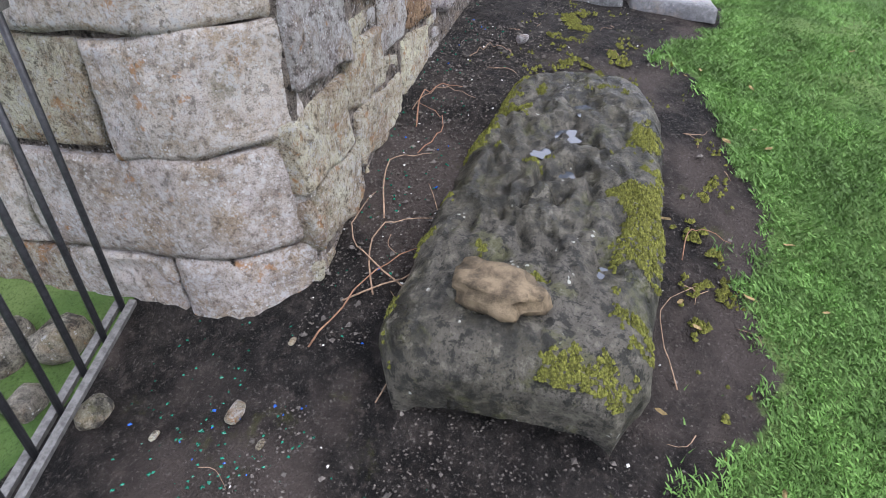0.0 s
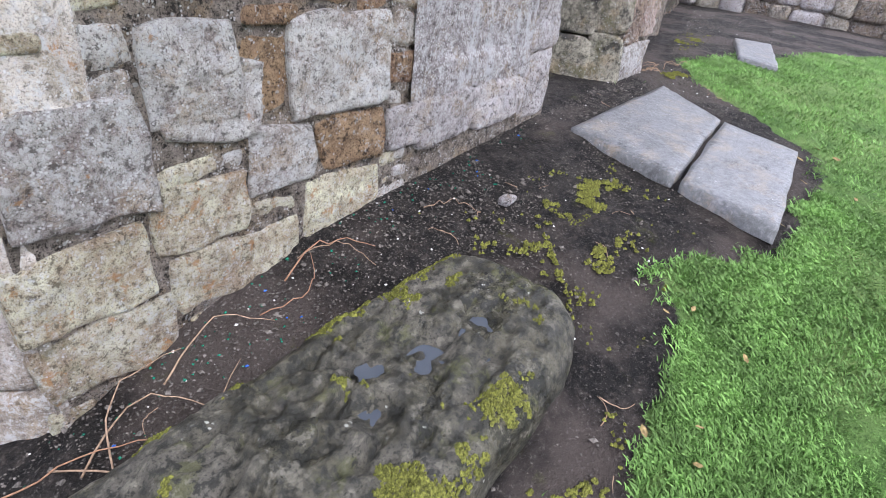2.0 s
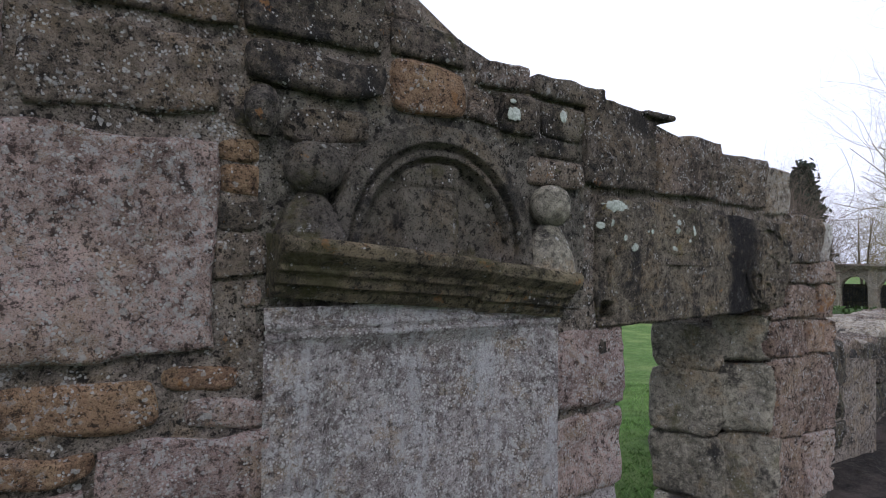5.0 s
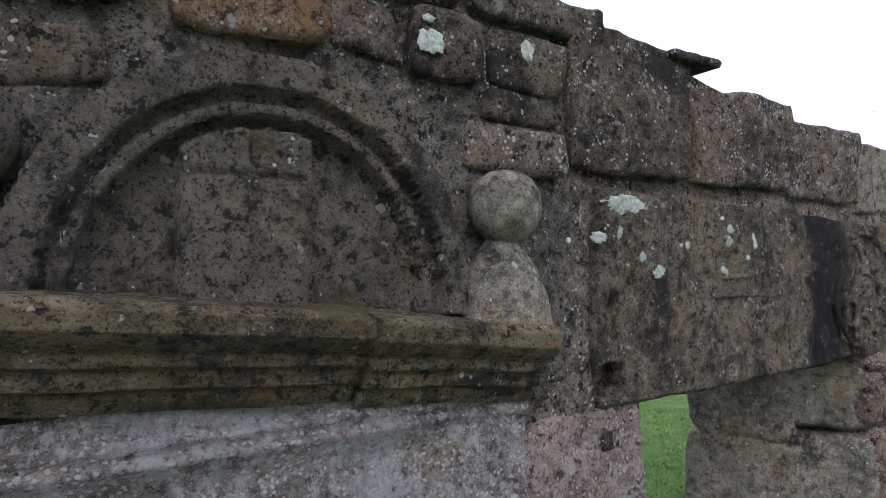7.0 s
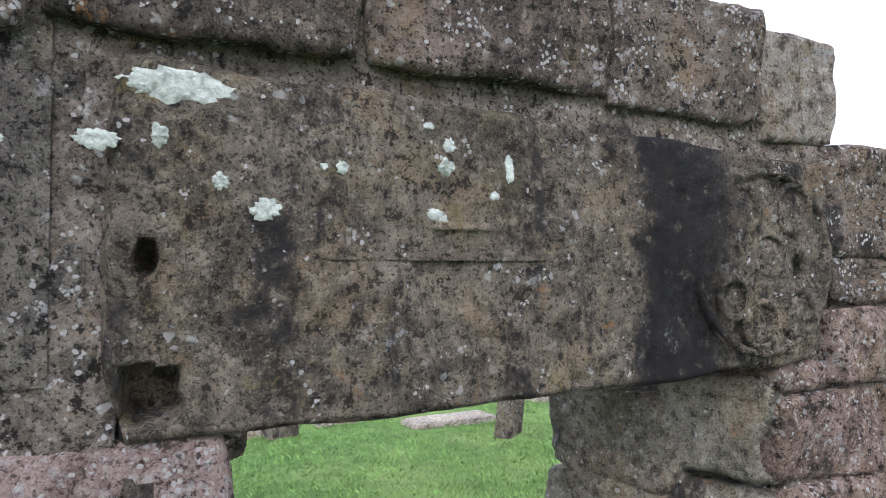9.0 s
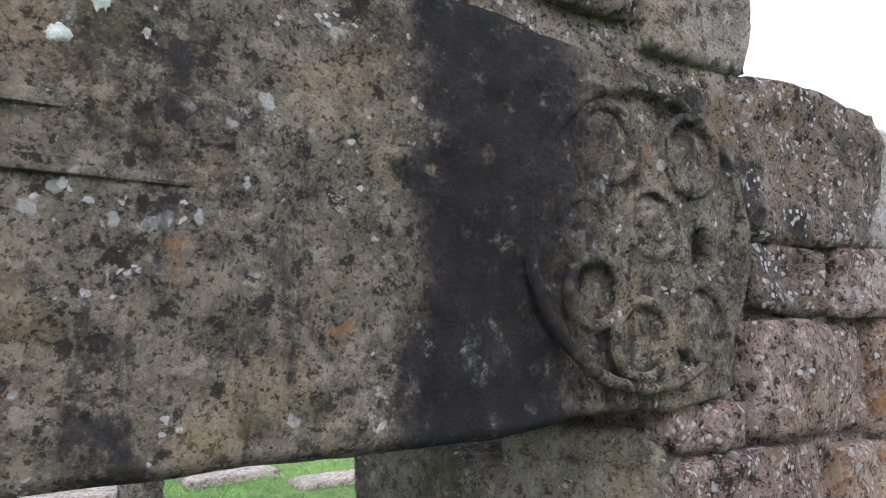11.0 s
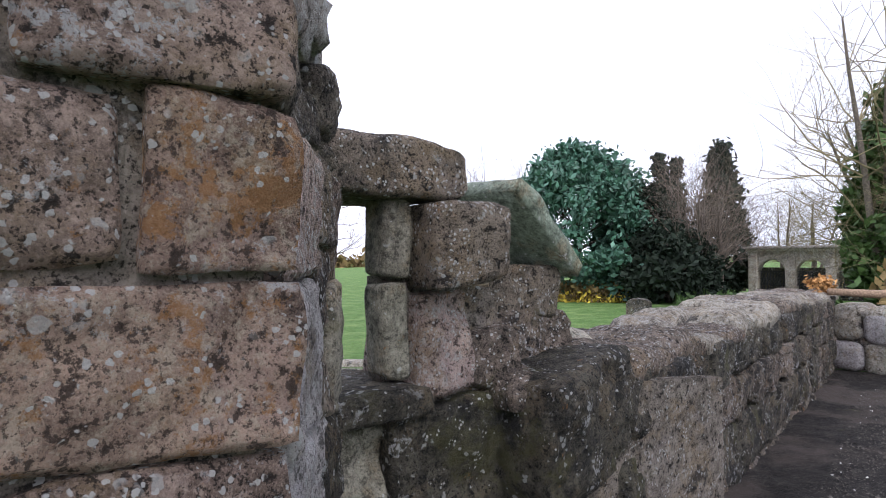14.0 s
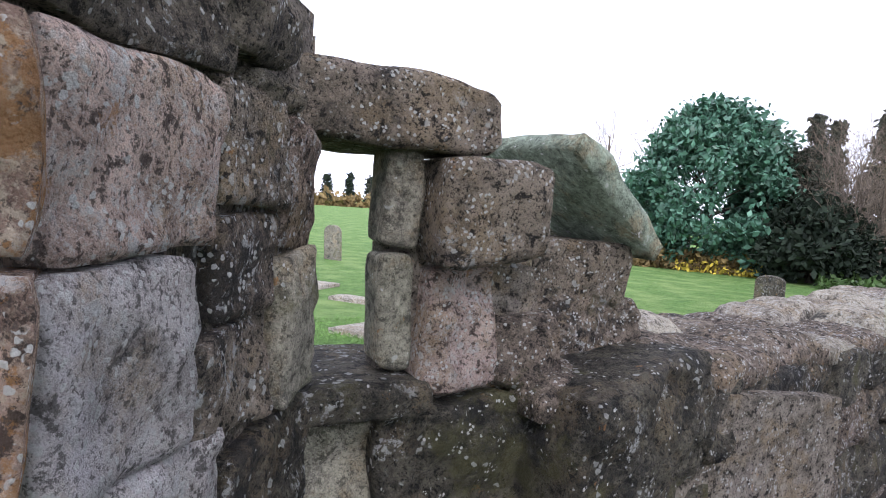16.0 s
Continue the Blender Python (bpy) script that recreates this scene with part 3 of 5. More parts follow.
END_COURSES = [
    (5.955, 2.04, 6.293, 2.27, "brown", 0.0), (6.297, 2.055, 6.405, 2.25, "grey", -0.004), (5.955, 1.941, 6.145, 2.037, "brown", 0.0),
    (6.149, 1.943, 6.40, 2.052, "ruddy", 0.004), (5.955, 1.777, 6.242, 1.938, "ruddy", 0.004), (6.247, 1.77, 6.40, 1.94, "orange", 0.0),
    (5.82, 1.60, 6.135, 1.773, "ruddy", 0.002), (5.82, 1.777, 5.95, 1.842, "ruddy", 0.0), (6.14, 1.60, 6.40, 1.766, "orange", 0.003),
    (5.84, 1.22, 6.15, 1.596, "ruddy", 0.004), (6.155, 1.22, 6.395, 1.596, "ruddy", 0.0), (5.85, 0.86, 6.12, 1.215, "ruddy", 0.0),
    (6.125, 0.90, 6.39, 1.215, "pink", 0.0), (5.85, 0.48, 6.39, 0.855, "grey", 0.01),
]
taken = []
for course in (LOW_COURSES, MID_COURSES, HIGH_COURSES, TOP_COURSES, END_COURSES):
    for x0, z0, x1, z1, kind, proud in course:
        tight = course is END_COURSES or course is TOP_COURSES
        set_stone(wall, x0, z0, x1, z1, kind, proud * 0.6 + (0.010 if tight else 0.002), uneven=0.019 if course is END_COURSES else 0.013, wavy=0.012 if tight else 0.022, rounded=0.007 if tight else 0.010, gap=0.001 if tight else 0.003, skew=0.006 if tight else 0.02)
        taken.append((x0, z0, x1, z1))
# what the monument, lintel and doorway cover
taken += [(3.52, 0.60, 4.70, 2.30), (3.62, 2.2, 4.38, 2.45), (4.62, 1.80, 5.97, 2.30), (4.78, 0.3, 5.85, 1.85)]


def fill_rubble(parent, area, occupied, ceiling, kinds, salt, most=0.26, tall=0.15, y=0.0, turn=0.0, min_side=0.045, floor_z=None):
    """Packs small stones into whatever a wall's large stones leave open."""
    rnd = random.Random(salt)
    x0, z0, x1, z1 = area
    c = 0.02
    nx, nz = int((x1 - x0) / c), int((z1 - z0) / c)
    free = np.ones((nz, nx), bool)
    for a, b, d, e in occupied:
        free[max(0, int((b - z0) / c)) : max(0, int(math.ceil((e - z0) / c))), max(0, int((a - x0) / c)) : max(0, int(math.ceil((d - x0) / c)))] = False
    for i in range(nx):
        free[max(0, int((ceiling(x0 + i * c) - z0) / c)) :, i] = False
    count = 0
    for j in range(nz):
        for i in range(nx):
            if not free[j, i]:
                continue
            w = 1
            want = max(2, int(rnd.uniform(0.35, 1) * most / c))
            while w < want and i + w < nx and free[j, i + w]:
                w += 1
            hgt = 1
            want = max(2, int(rnd.uniform(0.45, 1) * min(tall, w * c * 1.1) / c))
            while hgt < want and j + hgt < nz and free[j + hgt, i : i + w].all():
                hgt += 1
            free[j : j + hgt, i : i + w] = False
            if w * c < min_side or hgt * c < min_side:
                continue
            ob = set_stone(parent, x0 + i * c, z0 + j * c, x0 + (i + w) * c, z0 + (j + hgt) * c, rnd.choice(kinds), rnd.uniform(-0.012, 0.004), y, uneven=0.010, rounded=0.010, wavy=0.02)
            count += 1
    return count


fill_rubble(wall, (1.98, -0.1, 3.54, 1.34), taken, lambda x: along(TOP, x), ["buff", "buff", "grey", "rust", "grey"], 11)
fill_rubble(wall, (2.0, 1.30, 4.8, 2.86), taken, lambda x: along(TOP, x) if x > 1.9 else 0, ["pink", "brown", "rust", "pink", "dark"], 12)
fill_rubble(wall, (4.6, 2.25, 5.97, 2.6), taken, lambda x: along(TOP, x), ["dark", "brown"], 13)

# quoin stones at the near corner: end face, a splayed face and the start of the front
end_wall = tagged(part("wall_end", prism([(0, -0.4), (1.62, -0.4), (1.62, 2.83), (0, 2.83)], 0.02, 0.4), STONE["mortar"], None), "gable end of sandstone blocks beside the railing", "wall", kind="structure")
end_wall.matrix_world = Matrix.Translation((1.80, 0.24 + 1.6, 0)) @ Matrix.Rotation(radians(-90), 4, "Z")


def quoin(z0, z1, right, left, kind, bulge=0.0, lean=0.0):
    """A corner block: a face along the end, the splayed corner face and a face along the front."""
    STONES_MADE[0] += 1
    k = STONES_MADE[0] * 3.7
    legs = [(Vector((1.80, 0.24 + left)), Vector((1.80, 0.24))), (Vector((1.80, 0.24)), Vector((2.0, 0.02))), (Vector((2.0, 0.02)), Vector((2.0 + right, 0.0)))]
    path, total = [], 0.0
    for a, b in legs:
        d = (b - a).normalized()
        n = max(2, int((b - a).length / 0.02))
        for q in range(n):
            path.append((a.lerp(b, q / n), Vector((d.y, -d.x))))
    path.append((legs[-1][1], Vector((0, -1))))
    outs = [o for _, o in path]
    soft = [sum(outs[max(0, q - 2) : q + 3], Vector((0, 0))).normalized() for q in range(len(path))]
    verts, faces = [], []
    m = max(8, int((z1 - z0) / 0.02))
    last = len(path) - 1
    for j in range(m + 1):
        z = z0 + 0.004 + (z1 - z0 - 0.008) * j / m
        for q, (p, _) in enumerate(path):
            e = min(z - z0, z1 - z, q * 0.02, (last - q) * 0.02)
            inset = 0.016 * max(0.0, 1 - e / 0.016) ** 2
            corner = 0.012 if soft[q] != outs[q] else 0.0
            push = bulge * math.sin(math.pi * (z - z0) / (z1 - z0)) - inset - corner + 0.012 * n3(p.x + k, p.y, z, 5) + 0.006 * n3(p.x, p.y + k, z, 17) + 0.003 * n3(p.x, p.y + k, z, 45)
            verts.append((p.x + soft[q].x * (push + 0.015), p.y + soft[q].y * (push + 0.015), z + lean * (q / last - 0.5) + 0.012 * n3(q * 0.02, k, z, 5)))
    row = last + 1
    for j in range(m):
        for q in range(last):
            b = j * row + q
            faces.append((b, b + 1, b + row + 1, b + row))
    for j in (0, m):
        base = len(verts)
        for p, _ in path:
            verts.append((max(p.x, 1.95) + 0.02, max(p.y, 0.12) + 0.02, (z0 + 0.01) if j == 0 else (z1 - 0.01)))
        for q in range(last):
            b = j * row + q
            faces.append((b + 1, b, base + q, base + q + 1) if j == 0 else (b, b + 1, base + q + 1, base + q))
    return part("quoin", mesh_from("quoin", verts, faces), STONE[kind], wall)


quoin(-0.30, 0.26, 0.0001 + 0.02, 0.18, "quoin", 0.012, -0.03)
quoin(0.26, 0.61, 0.02, 0.66, "quoin", 0.008)
quoin(0.61, 0.955, 0.04, 0.26, "quoin", 0.0, 0.03)
quoin(0.955, 1.36, 0.26, 0.50, "quoin")
quoin(1.36, 1.75, 0.40, 0.30, "grey")
quoin(1.75, 2.12, 0.30, 0.5, "pink")
quoin(2.12, 2.48, 0.45, 0.3, "pink")
quoin(2.48, 2.84, 0.30, 0.5, "pink")
END_STONES = [(0.18, -0.3, 0.60, 0.25, "quoin"), (0.61, -0.2, 1.2, 0.25, "buff"), (0.67, 0.26, 1.05, 0.61, "quoin"), (1.06, 0.26, 1.5, 0.61, "buff"), (0.265, 0.615, 0.62, 0.95, "buff"), (0.63, 0.615, 1.2, 0.95, "quoin"), (0.51, 0.96, 0.95, 1.36, "grey"), (0.96, 0.96, 1.5, 1.36, "quoin"), (0.31, 1.37, 0.9, 1.74, "quoin")]
for x0, z0, x1, z1, kind in END_STONES:
    ob = set_stone(end_wall, 1.6 - x1, z0, 1.6 - x0, z1, kind, 0.012, uneven=0.010)
    ob.matrix_parent_inverse = Matrix()

# ---- doorway: lintel, jambs, sill ----
SOCKETS = [(4.732, 2.03, 0.015, 0.024, 2.0), (5.856, 2.02, 0.012, 0.022, 2.6), (4.738, 1.862, 0.036, 0.038, 6.0)]
LX, LZ = 5.318, 2.038
lintel_bm = stone_mesh(1.25, 0.43, 0.42, 777, 0.010, 0.010, 0.014, 0.012, 0.006, "lintel_block", 190)
lintel = tagged(part("stone_lintel", lintel_bm, LINTEL, None), "massive brown sandstone lintel with carved rosette and black stain", "lintel")
for v in lintel.data.vertices:
    k = (v.co.x + 0.625) / 1.25
    v.co.z += (0.022 - 0.058 * k if v.co.z > 0 else -0.020 + 0.038 * k) * abs(v.co.z) / 0.215
    # old fixing holes sunk into the face, each with a chipped lip
    for hx, hz, w, h, power in SOCKETS if v.co.y < 0.2 else ():
        a, b = (v.co.x + LX - hx) / w, (v.co.z + LZ - hz) / h
        d = (abs(a) ** power + abs(b) ** power) ** (1 / power) + 0.18 * n3(v.co.x, v.co.z, 3, 60)
        v.co.y += 0.075 * min(1.0, max(0.0, (1.0 - d) / 0.22)) + 0.004 * max(0.0, 1.6 - d)
lintel.location = (LX, -0.018, LZ)


def ring(cx, cz, r, thick, proud, y, flat=0.5, arc=(0, 360), n=40, squash=1.0):
    """A carved moulding: a half-round bead along an arc on the wall's face."""
    pts = []
    for i in range(n + 1):
        a = radians(arc[0] + (arc[1] - arc[0]) * i / n)
        pts.append((cx + r * math.cos(a), cz + r * squash * math.sin(a), a))
    verts, faces = [], []
    k = 5
    for x, z, a in pts:
        for s in range(k):
            t = math.pi * s / (k - 1)
            off = thick / 2 * math.cos(t)
            verts.append((x + off * math.cos(a), y - proud * math.sin(t) + 0.002 * n3(x, z, s, 40), z + off * math.sin(a)))
    for i in range(n):
        for s in range(k - 1):
            b = i * k + s
            faces.append((b, b + k, b + k + 1, b + 1))
    return mesh_from("moulding", verts, faces)


for cx, cz, r in ((5.77, 2.045, 0.038), (5.70, 2.125, 0.042), (5.835, 2.13, 0.046), (5.67, 2.03, 0.034), (5.685, 1.965, 0.036), (5.755, 1.915, 0.042), (5.845, 1.935, 0.042)):
    ob = part("carved_petal", ring(cx - LX, cz - LZ, r, 0.013, 0.007, -0.004), LINTEL, lintel)
    ob.matrix_parent_inverse = Matrix()
ob = part("carved_boss", ring(5.77 - LX, 2.045 - LZ, 0.013, 0.024, 0.010, -0.005), LINTEL, lintel)
ob.matrix_parent_inverse = Matrix()
ob = part("carved_rim", ring(5.765 - LX, 2.03 - LZ, 0.168, 0.014, 0.008, -0.004), LINTEL, lintel)
ob.matrix_parent_inverse = Matrix()
for z, x0 in ((2.080, 5.10), (2.035, 4.95)):
    b = box(x0 - LX, -0.004, z - LZ - 0.006, 5.69 - LX, 0.03, z - LZ + 0.006, 0.003)
    ob = part("carved_line", b, LINTEL, lintel)
    ob.matrix_parent_inverse = Matrix()
# lintel bearing and rough mortar between monument and lintel
bed = tagged(part("lintel_bed", stone_mesh(0.18, 0.46, 0.3, 778, 0.014, 0.01, 0.03, cell=0.02, name="lintel_bed"), STONE["darkmortar"], None), "rough blackened stone beside the lintel", "stone")
bed.location = (4.60, 0.012, 2.06)

# left jamb of the door: pale dressed stones beside the panel
jamb_left = tagged(part("door_jamb", box(4.62, 0.05, 0.3, 4.76, 0.5, 1.82), STONE["mortar"], None), "pale worn doorway jamb of dressed stones", "door jamb", kind="structure")
for z0, z1, x1, kind in ((1.52, 1.80, 4.85, "pink"), (1.24, 1.515, 4.85, "pink"), (0.96, 1.235, 4.83, "pale"), (0.58, 0.955, 4.80, "pale")):
    set_stone(jamb_left, 4.47, z0, x1, z1, kind, 0.0, depth=0.5, uneven=0.012, rounded=0.018)
set_stone(jamb_left, 4.70, 1.76, 4.86, 1.835, "dark", -0.02, depth=0.5, uneven=0.01)

# right jamb: two stacks of rounded blocks, an inner rebated one further back
jamb_right = tagged(part("door_jamb", box(5.89, 0.1, 0.3, 6.05, 0.54, 1.80), STONE["mortar"], None), "worn grey doorway jamb of rounded blocks", "door jamb", kind="structure")
for z0, z1 in ((1.57, 1.79), (1.25, 1.565), (0.92, 1.245), (0.50, 0.915)):
    ob = set_stone(jamb_right, 0, z0, 0.27, z1, "worn", 0, depth=0.3, uneven=0.014, rounded=0.022, wavy=0.02, gap=0.002)
    ob.matrix_basis = Matrix.Translation((5.785, 0.11, (z0 + z1) / 2)) @ Matrix.Rotation(radians(-72), 4, "Z")
    ob = set_stone(jamb_right, 0, z0 - 0.05, 0.34, z1 - 0.045, "worn", 0, depth=0.25, uneven=0.016, rounded=0.022, wavy=0.02, gap=0.002)
    ob.matrix_basis = Matrix.Translation((5.68, 0.34, (z0 + z1) / 2 - 0.04)) @ Matrix.Rotation(radians(-70), 4, "Z")

# ---- wall monument: panel, cornice, tympanum, finials ----
monument = thing("wall_monument", "weathered stone wall monument with round pediment and blank panel", "monument", (3.98, 0, 0.6))
PANEL = stone_material("lichened_monument_panel", (0.20, 0.168, 0.162), (0.37, 0.34, 0.335), 0.75, 0.5, 0.0, 0.06, 0.3, 0.8, salt=17.3, gain=1.35)
streaks(PANEL, (0.56, 0.57, 0.59), 0.2, 6.5, 0.50, 0.60, 0.75)
streaks(PANEL, (0.075, 0.065, 0.06), 0.16, 9.0, 0.56, 0.66, 0.6)
CORNICE = stone_material("mossy_dark_cornice", (0.055, 0.047, 0.034), (0.18, 0.15, 0.10), 0.1, 0.08, 0.3, 0.25, 0.55, 1.0, salt=18.6, gain=1.6)
TYMP = stone_material("dark_carved_tympanum", (0.055, 0.05, 0.042), (0.16, 0.142, 0.12), 0.14, 0.08, 0.1, 0.3, 0.45, 1.0, salt=19.4, gain=1.3)


def relief_slab(x0, x1, z0, z1, y, shape, depth=0.1, nx=60, nz=70, name="panel", salt=0.0, amount=0.006):
    """A stone face whose surface stands forward by shape(x, z)."""
    verts, faces = [], []
    for j in range(nz + 1):
        for i in range(nx + 1):
            x, z = x0 + (x1 - x0) * i / nx, z0 + (z1 - z0) * j / nz
            verts.append((x, y - shape(x, z) - amount * n3(x, z, salt, 9) - amount * 0.5 * n3(x, z, salt, 31), z))
    row = nx + 1
    for j in range(nz):
        for i in range(nx):
            b = j * row + i
            faces.append((b, b + 1, b + row + 1, b + row))
    return mesh_from(name, verts, faces)


def panel_shape(x, z):
    d = min(x - 3.66, 4.34 - x, z - 0.99 + 0.05 * (x - 4.0), 1.83 - z)
    line = 0.010 if abs(z - 1.845) < 0.008 or abs(z - 1.87) < 0.006 else 0.0
    return 0.026 + line - 0.020 * min(1.0, max(0.0, d / 0.035))


part("panel", relief_slab(3.51, 4.49, 0.86, 1.92, 0.01, panel_shape, nx=110, nz=120, name="panel", amount=0.005), PANEL, monument, "pale lichened blank panel with a sunk border")
for x0, x1, z0, z1 in ((3.56, 4.0, 0.62, 0.86), (4.0, 4.46, 0.62, 0.87)):
    ob = set_stone(monument, x0, z0, x1, z1, "pale", 0.03, uneven=0.014, rounded=0.03)
    ob.name = "plinth_stone"


def moulding(x0, x1, profile, name, mat, parent, salt, sag=0.0):
    """A run of moulded stone: profile of (out, z), returned at both ends."""
    verts, faces = [], []
    n = 46
    for i in range(n + 1):
        x = x0 + (x1 - x0) * i / n
        end = 1.0 if 0 < i < n else 0.9
        for o, z in profile:
            chip = 0.007 * n3(x, z, salt, 8) + 0.004 * n3(x, z, salt, 29)
            verts.append((x, -o * end - (chip if o > 0.02 else 0), z + 0.004 * n3(x, salt, z, 6) + sag * (x - x0)))
    k = len(profile)
    for i in range(n):
        for s in range(k - 1):
            b = i * k + s
            faces.append((b, b + 1, b + k + 1, b + k))
    faces.append(tuple(range(k)))
    faces.append(tuple(n * k + s for s in range(k - 1, -1, -1)))
    return part(name, mesh_from(name, verts, faces, False), mat, parent)


CORNICE_PROFILE = [(-0.05, 1.875), (0.035, 1.878), (0.05, 1.895), (0.052, 1.907), (0.078, 1.915), (0.085, 1.938), (0.10, 1.945), (0.105, 1.962), (0.125, 1.975), (0.142, 1.99), (0.146, 2.015), (0.132, 2.026), (-0.05, 2.036)]
moulding(3.52, 4.13, [(o, z + 0.07) for o, z in CORNICE_PROFILE], "cornice", CORNICE, monument, 2.0, -0.085)
moulding(4.137, 4.49, [(o * 0.94, z + 0.012) for o, z in CORNICE_PROFILE], "cornice", CORNICE, monument, 5.0, -0.10)


def tympanum_shape(x, z):
    cx, cz, r = 4.0, 2.06, 0.325
    d = math.hypot((x - cx), (z - cz) * 0.93)
    if d > r + 0.015:
        return -0.03
    if d > r - 0.035:
        return 0.062
    if d > r - 0.052:
        return 0.034
    if d > r - 0.072:
        return 0.05
    if d > r - 0.085:
        return 0.016
    if 3.88 < x < 4.07 and z < 2.345:
        edge = min(x - 3.88, 4.07 - x, 2.345 - z)
        groove = 0.004 if abs(x - 3.975) < 0.006 or abs(z - 2.24) < 0.006 or edge < 0.014 else 0
        return 0.048 - groove * 2
    return 0.008


part("tympanum", relief_slab(3.64, 4.36, 2.03, 2.45, 0.0, tympanum_shape, nx=110, nz=70, name="tympanum", amount=0.005, salt=3.0), TYMP, monument, "round-headed carved tympanum with an open book")
back = prism([(3.50, 1.88), (4.63, 1.88), (4.63, 2.47), (3.50, 2.47)], 0.006, 0.1)
part("backing", back, STONE["darkmortar"], monument)


def lathe(profile, name, at, mat, parent, squash=1.0, salt=0.0, sides=22):
    verts, faces = [], []
    for r, z in profile:
        for s in range(sides):
            a = 2 * math.pi * s / sides
            k = 1 + 0.07 * n3(math.cos(a) * 2, math.sin(a) * 2, z * 9 + salt, 1.4)
            verts.append((at[0] + r * k * math.cos(a), at[1] + r * k * math.sin(a) * squash, at[2] + z))
    for j in range(len(profile) - 1):
        for s in range(sides):
            t = (s + 1) % sides
            faces.append((j * sides + s, j * sides + t, (j + 1) * sides + t, (j + 1) * sides + s))
    faces.append(tuple((len(profile) - 1) * sides + s for s in range(sides)))
    return part(name, mesh_from(name, verts, faces), mat, parent)


BALL = [(0.012, -0.066), (0.045, -0.058), (0.066, -0.036), (0.076, -0.006), (0.073, 0.026), (0.058, 0.05), (0.034, 0.063), (0.008, 0.068)]
FOOT = [(0.098, -0.112), (0.097, -0.075), (0.092, -0.03), (0.07, 0.02), (0.045, 0.055), (0.032, 0.075)]
for x, z in ((3.625, 2.27), (4.435, 2.22)):
    lathe([(r * (1.0 if x < 4 else 0.92), q) for r, q in BALL], "finial_ball", (x, -0.035, z), STONE["worn"] if x > 4 else TYMP, monument, 0.9, x)
    lathe(FOOT, "finial_base", (x - 0.005, -0.03, z - 0.135), STONE["worn"] if x > 4 else TYMP, monument, 0.75, x + 2)
lathe([(0.02, -0.06), (0.04, -0.03), (0.045, 0.02), (0.03, 0.055), (0.01, 0.065)], "corbel_knob", (3.50, -0.02, 2.40), TYMP, monument, 0.8, 9.0, 14)
LICHEN_M = plain("pale_green_lichen", (0.27, 0.30, 0.27), 0.95, 0.35, 90, bump=0.8)


LINTEL_FACE = np.array([lintel.location + v.co for v in lintel.data.vertices if v.co.y < 0.06])


def lichen_patch(x, y, z, w, h, salt):
    """A thin crust of pale lichen with a ragged outline, laid on the lintel's face where it grows there."""
    n = 40
    verts = [(0, -0.0018, 0)]
    for ringr, out in ((0.45, -0.0017), (0.8, -0.0016), (1.0, 0.0005)):
        for i in range(n):
            a = 2 * math.pi * i / n
            k = ringr * (1 + 0.35 * n3(math.cos(a), math.sin(a), salt, 2.2) + 0.3 * ringr * n3(math.cos(a), math.sin(a), salt, 6))
            px, pz = w * k * math.cos(a), h * k * math.sin(a)
            verts.append((px, out, pz))
    if x > 4.72:
        laid = []
        for px, out, pz in verts:
            d = (LINTEL_FACE[:, 0] - x - px) ** 2 + (LINTEL_FACE[:, 2] - z - pz) ** 2
            laid.append((px, float(LINTEL_FACE[int(d.argmin()), 1]) - y + out, pz))
        verts = laid
    faces = [(0, 1 + i, 1 + (i + 1) % n) for i in range(n)]
    for q in (0, 1):
        b = 1 + q * n
        faces += [(b + i, b + n + i, b + n + (i + 1) % n, b + (i + 1) % n) for i in range(n)]
    ob = tagged(part("lichen_patch", mesh_from("lichen_patch", verts, faces), LICHEN_M, None), "pale crust of lichen on the stone", "lichen", "lichen crusts")
    ob.location = (x, y, z)
    return ob


LICHEN_AT = ((4.765, 2.242, 0.066, 0.021), (4.681, 2.168, 0.022, 0.012), (4.746, 2.178, 0.010, 0.014), (4.816, 2.127, 0.011, 0.011), (4.871, 2.095, 0.019, 0.015), (4.588, 2.16, 0.006, 0.006), (4.97, 2.155, 0.009, 0.010), (4.945, 2.155, 0.006, 0.005),
             (5.121, 2.164, 0.013, 0.012), (5.125, 2.195, 0.008, 0.010), (5.224, 2.168, 0.008, 0.022), (5.093, 2.221, 0.010, 0.006), (5.201, 2.126, 0.008, 0.007), (5.107, 2.096, 0.013, 0.009), (5.12, 2.085, 0.008, 0.012), (4.281, 2.50, 0.026, 0.022), (4.275, 2.54, 0.012, 0.007), (4.49, 2.52, 0.015, 0.020))
for k, (x, z, w, h) in enumerate(LICHEN_AT):
    lichen_patch(x, -0.026 if 4.65 < x else -0.036, z, w, h, k * 3.1)

# ---- window bay with the low wall beyond ----
bay = tagged(part("wall_bay", prism([(6.10, 0.3), (8.2, 0.3), (8.2, 1.30), (7.05, 1.42), (6.98, 1.70), (6.63, 1.74), (6.63, 1.49), (6.48, 1.49), (6.48, 2.1), (6.10, 2.1)], 0.60, 0.66), STONE["mortar"], None), "back of a ruined window embrasure in dark rubble", "wall", kind="structure")
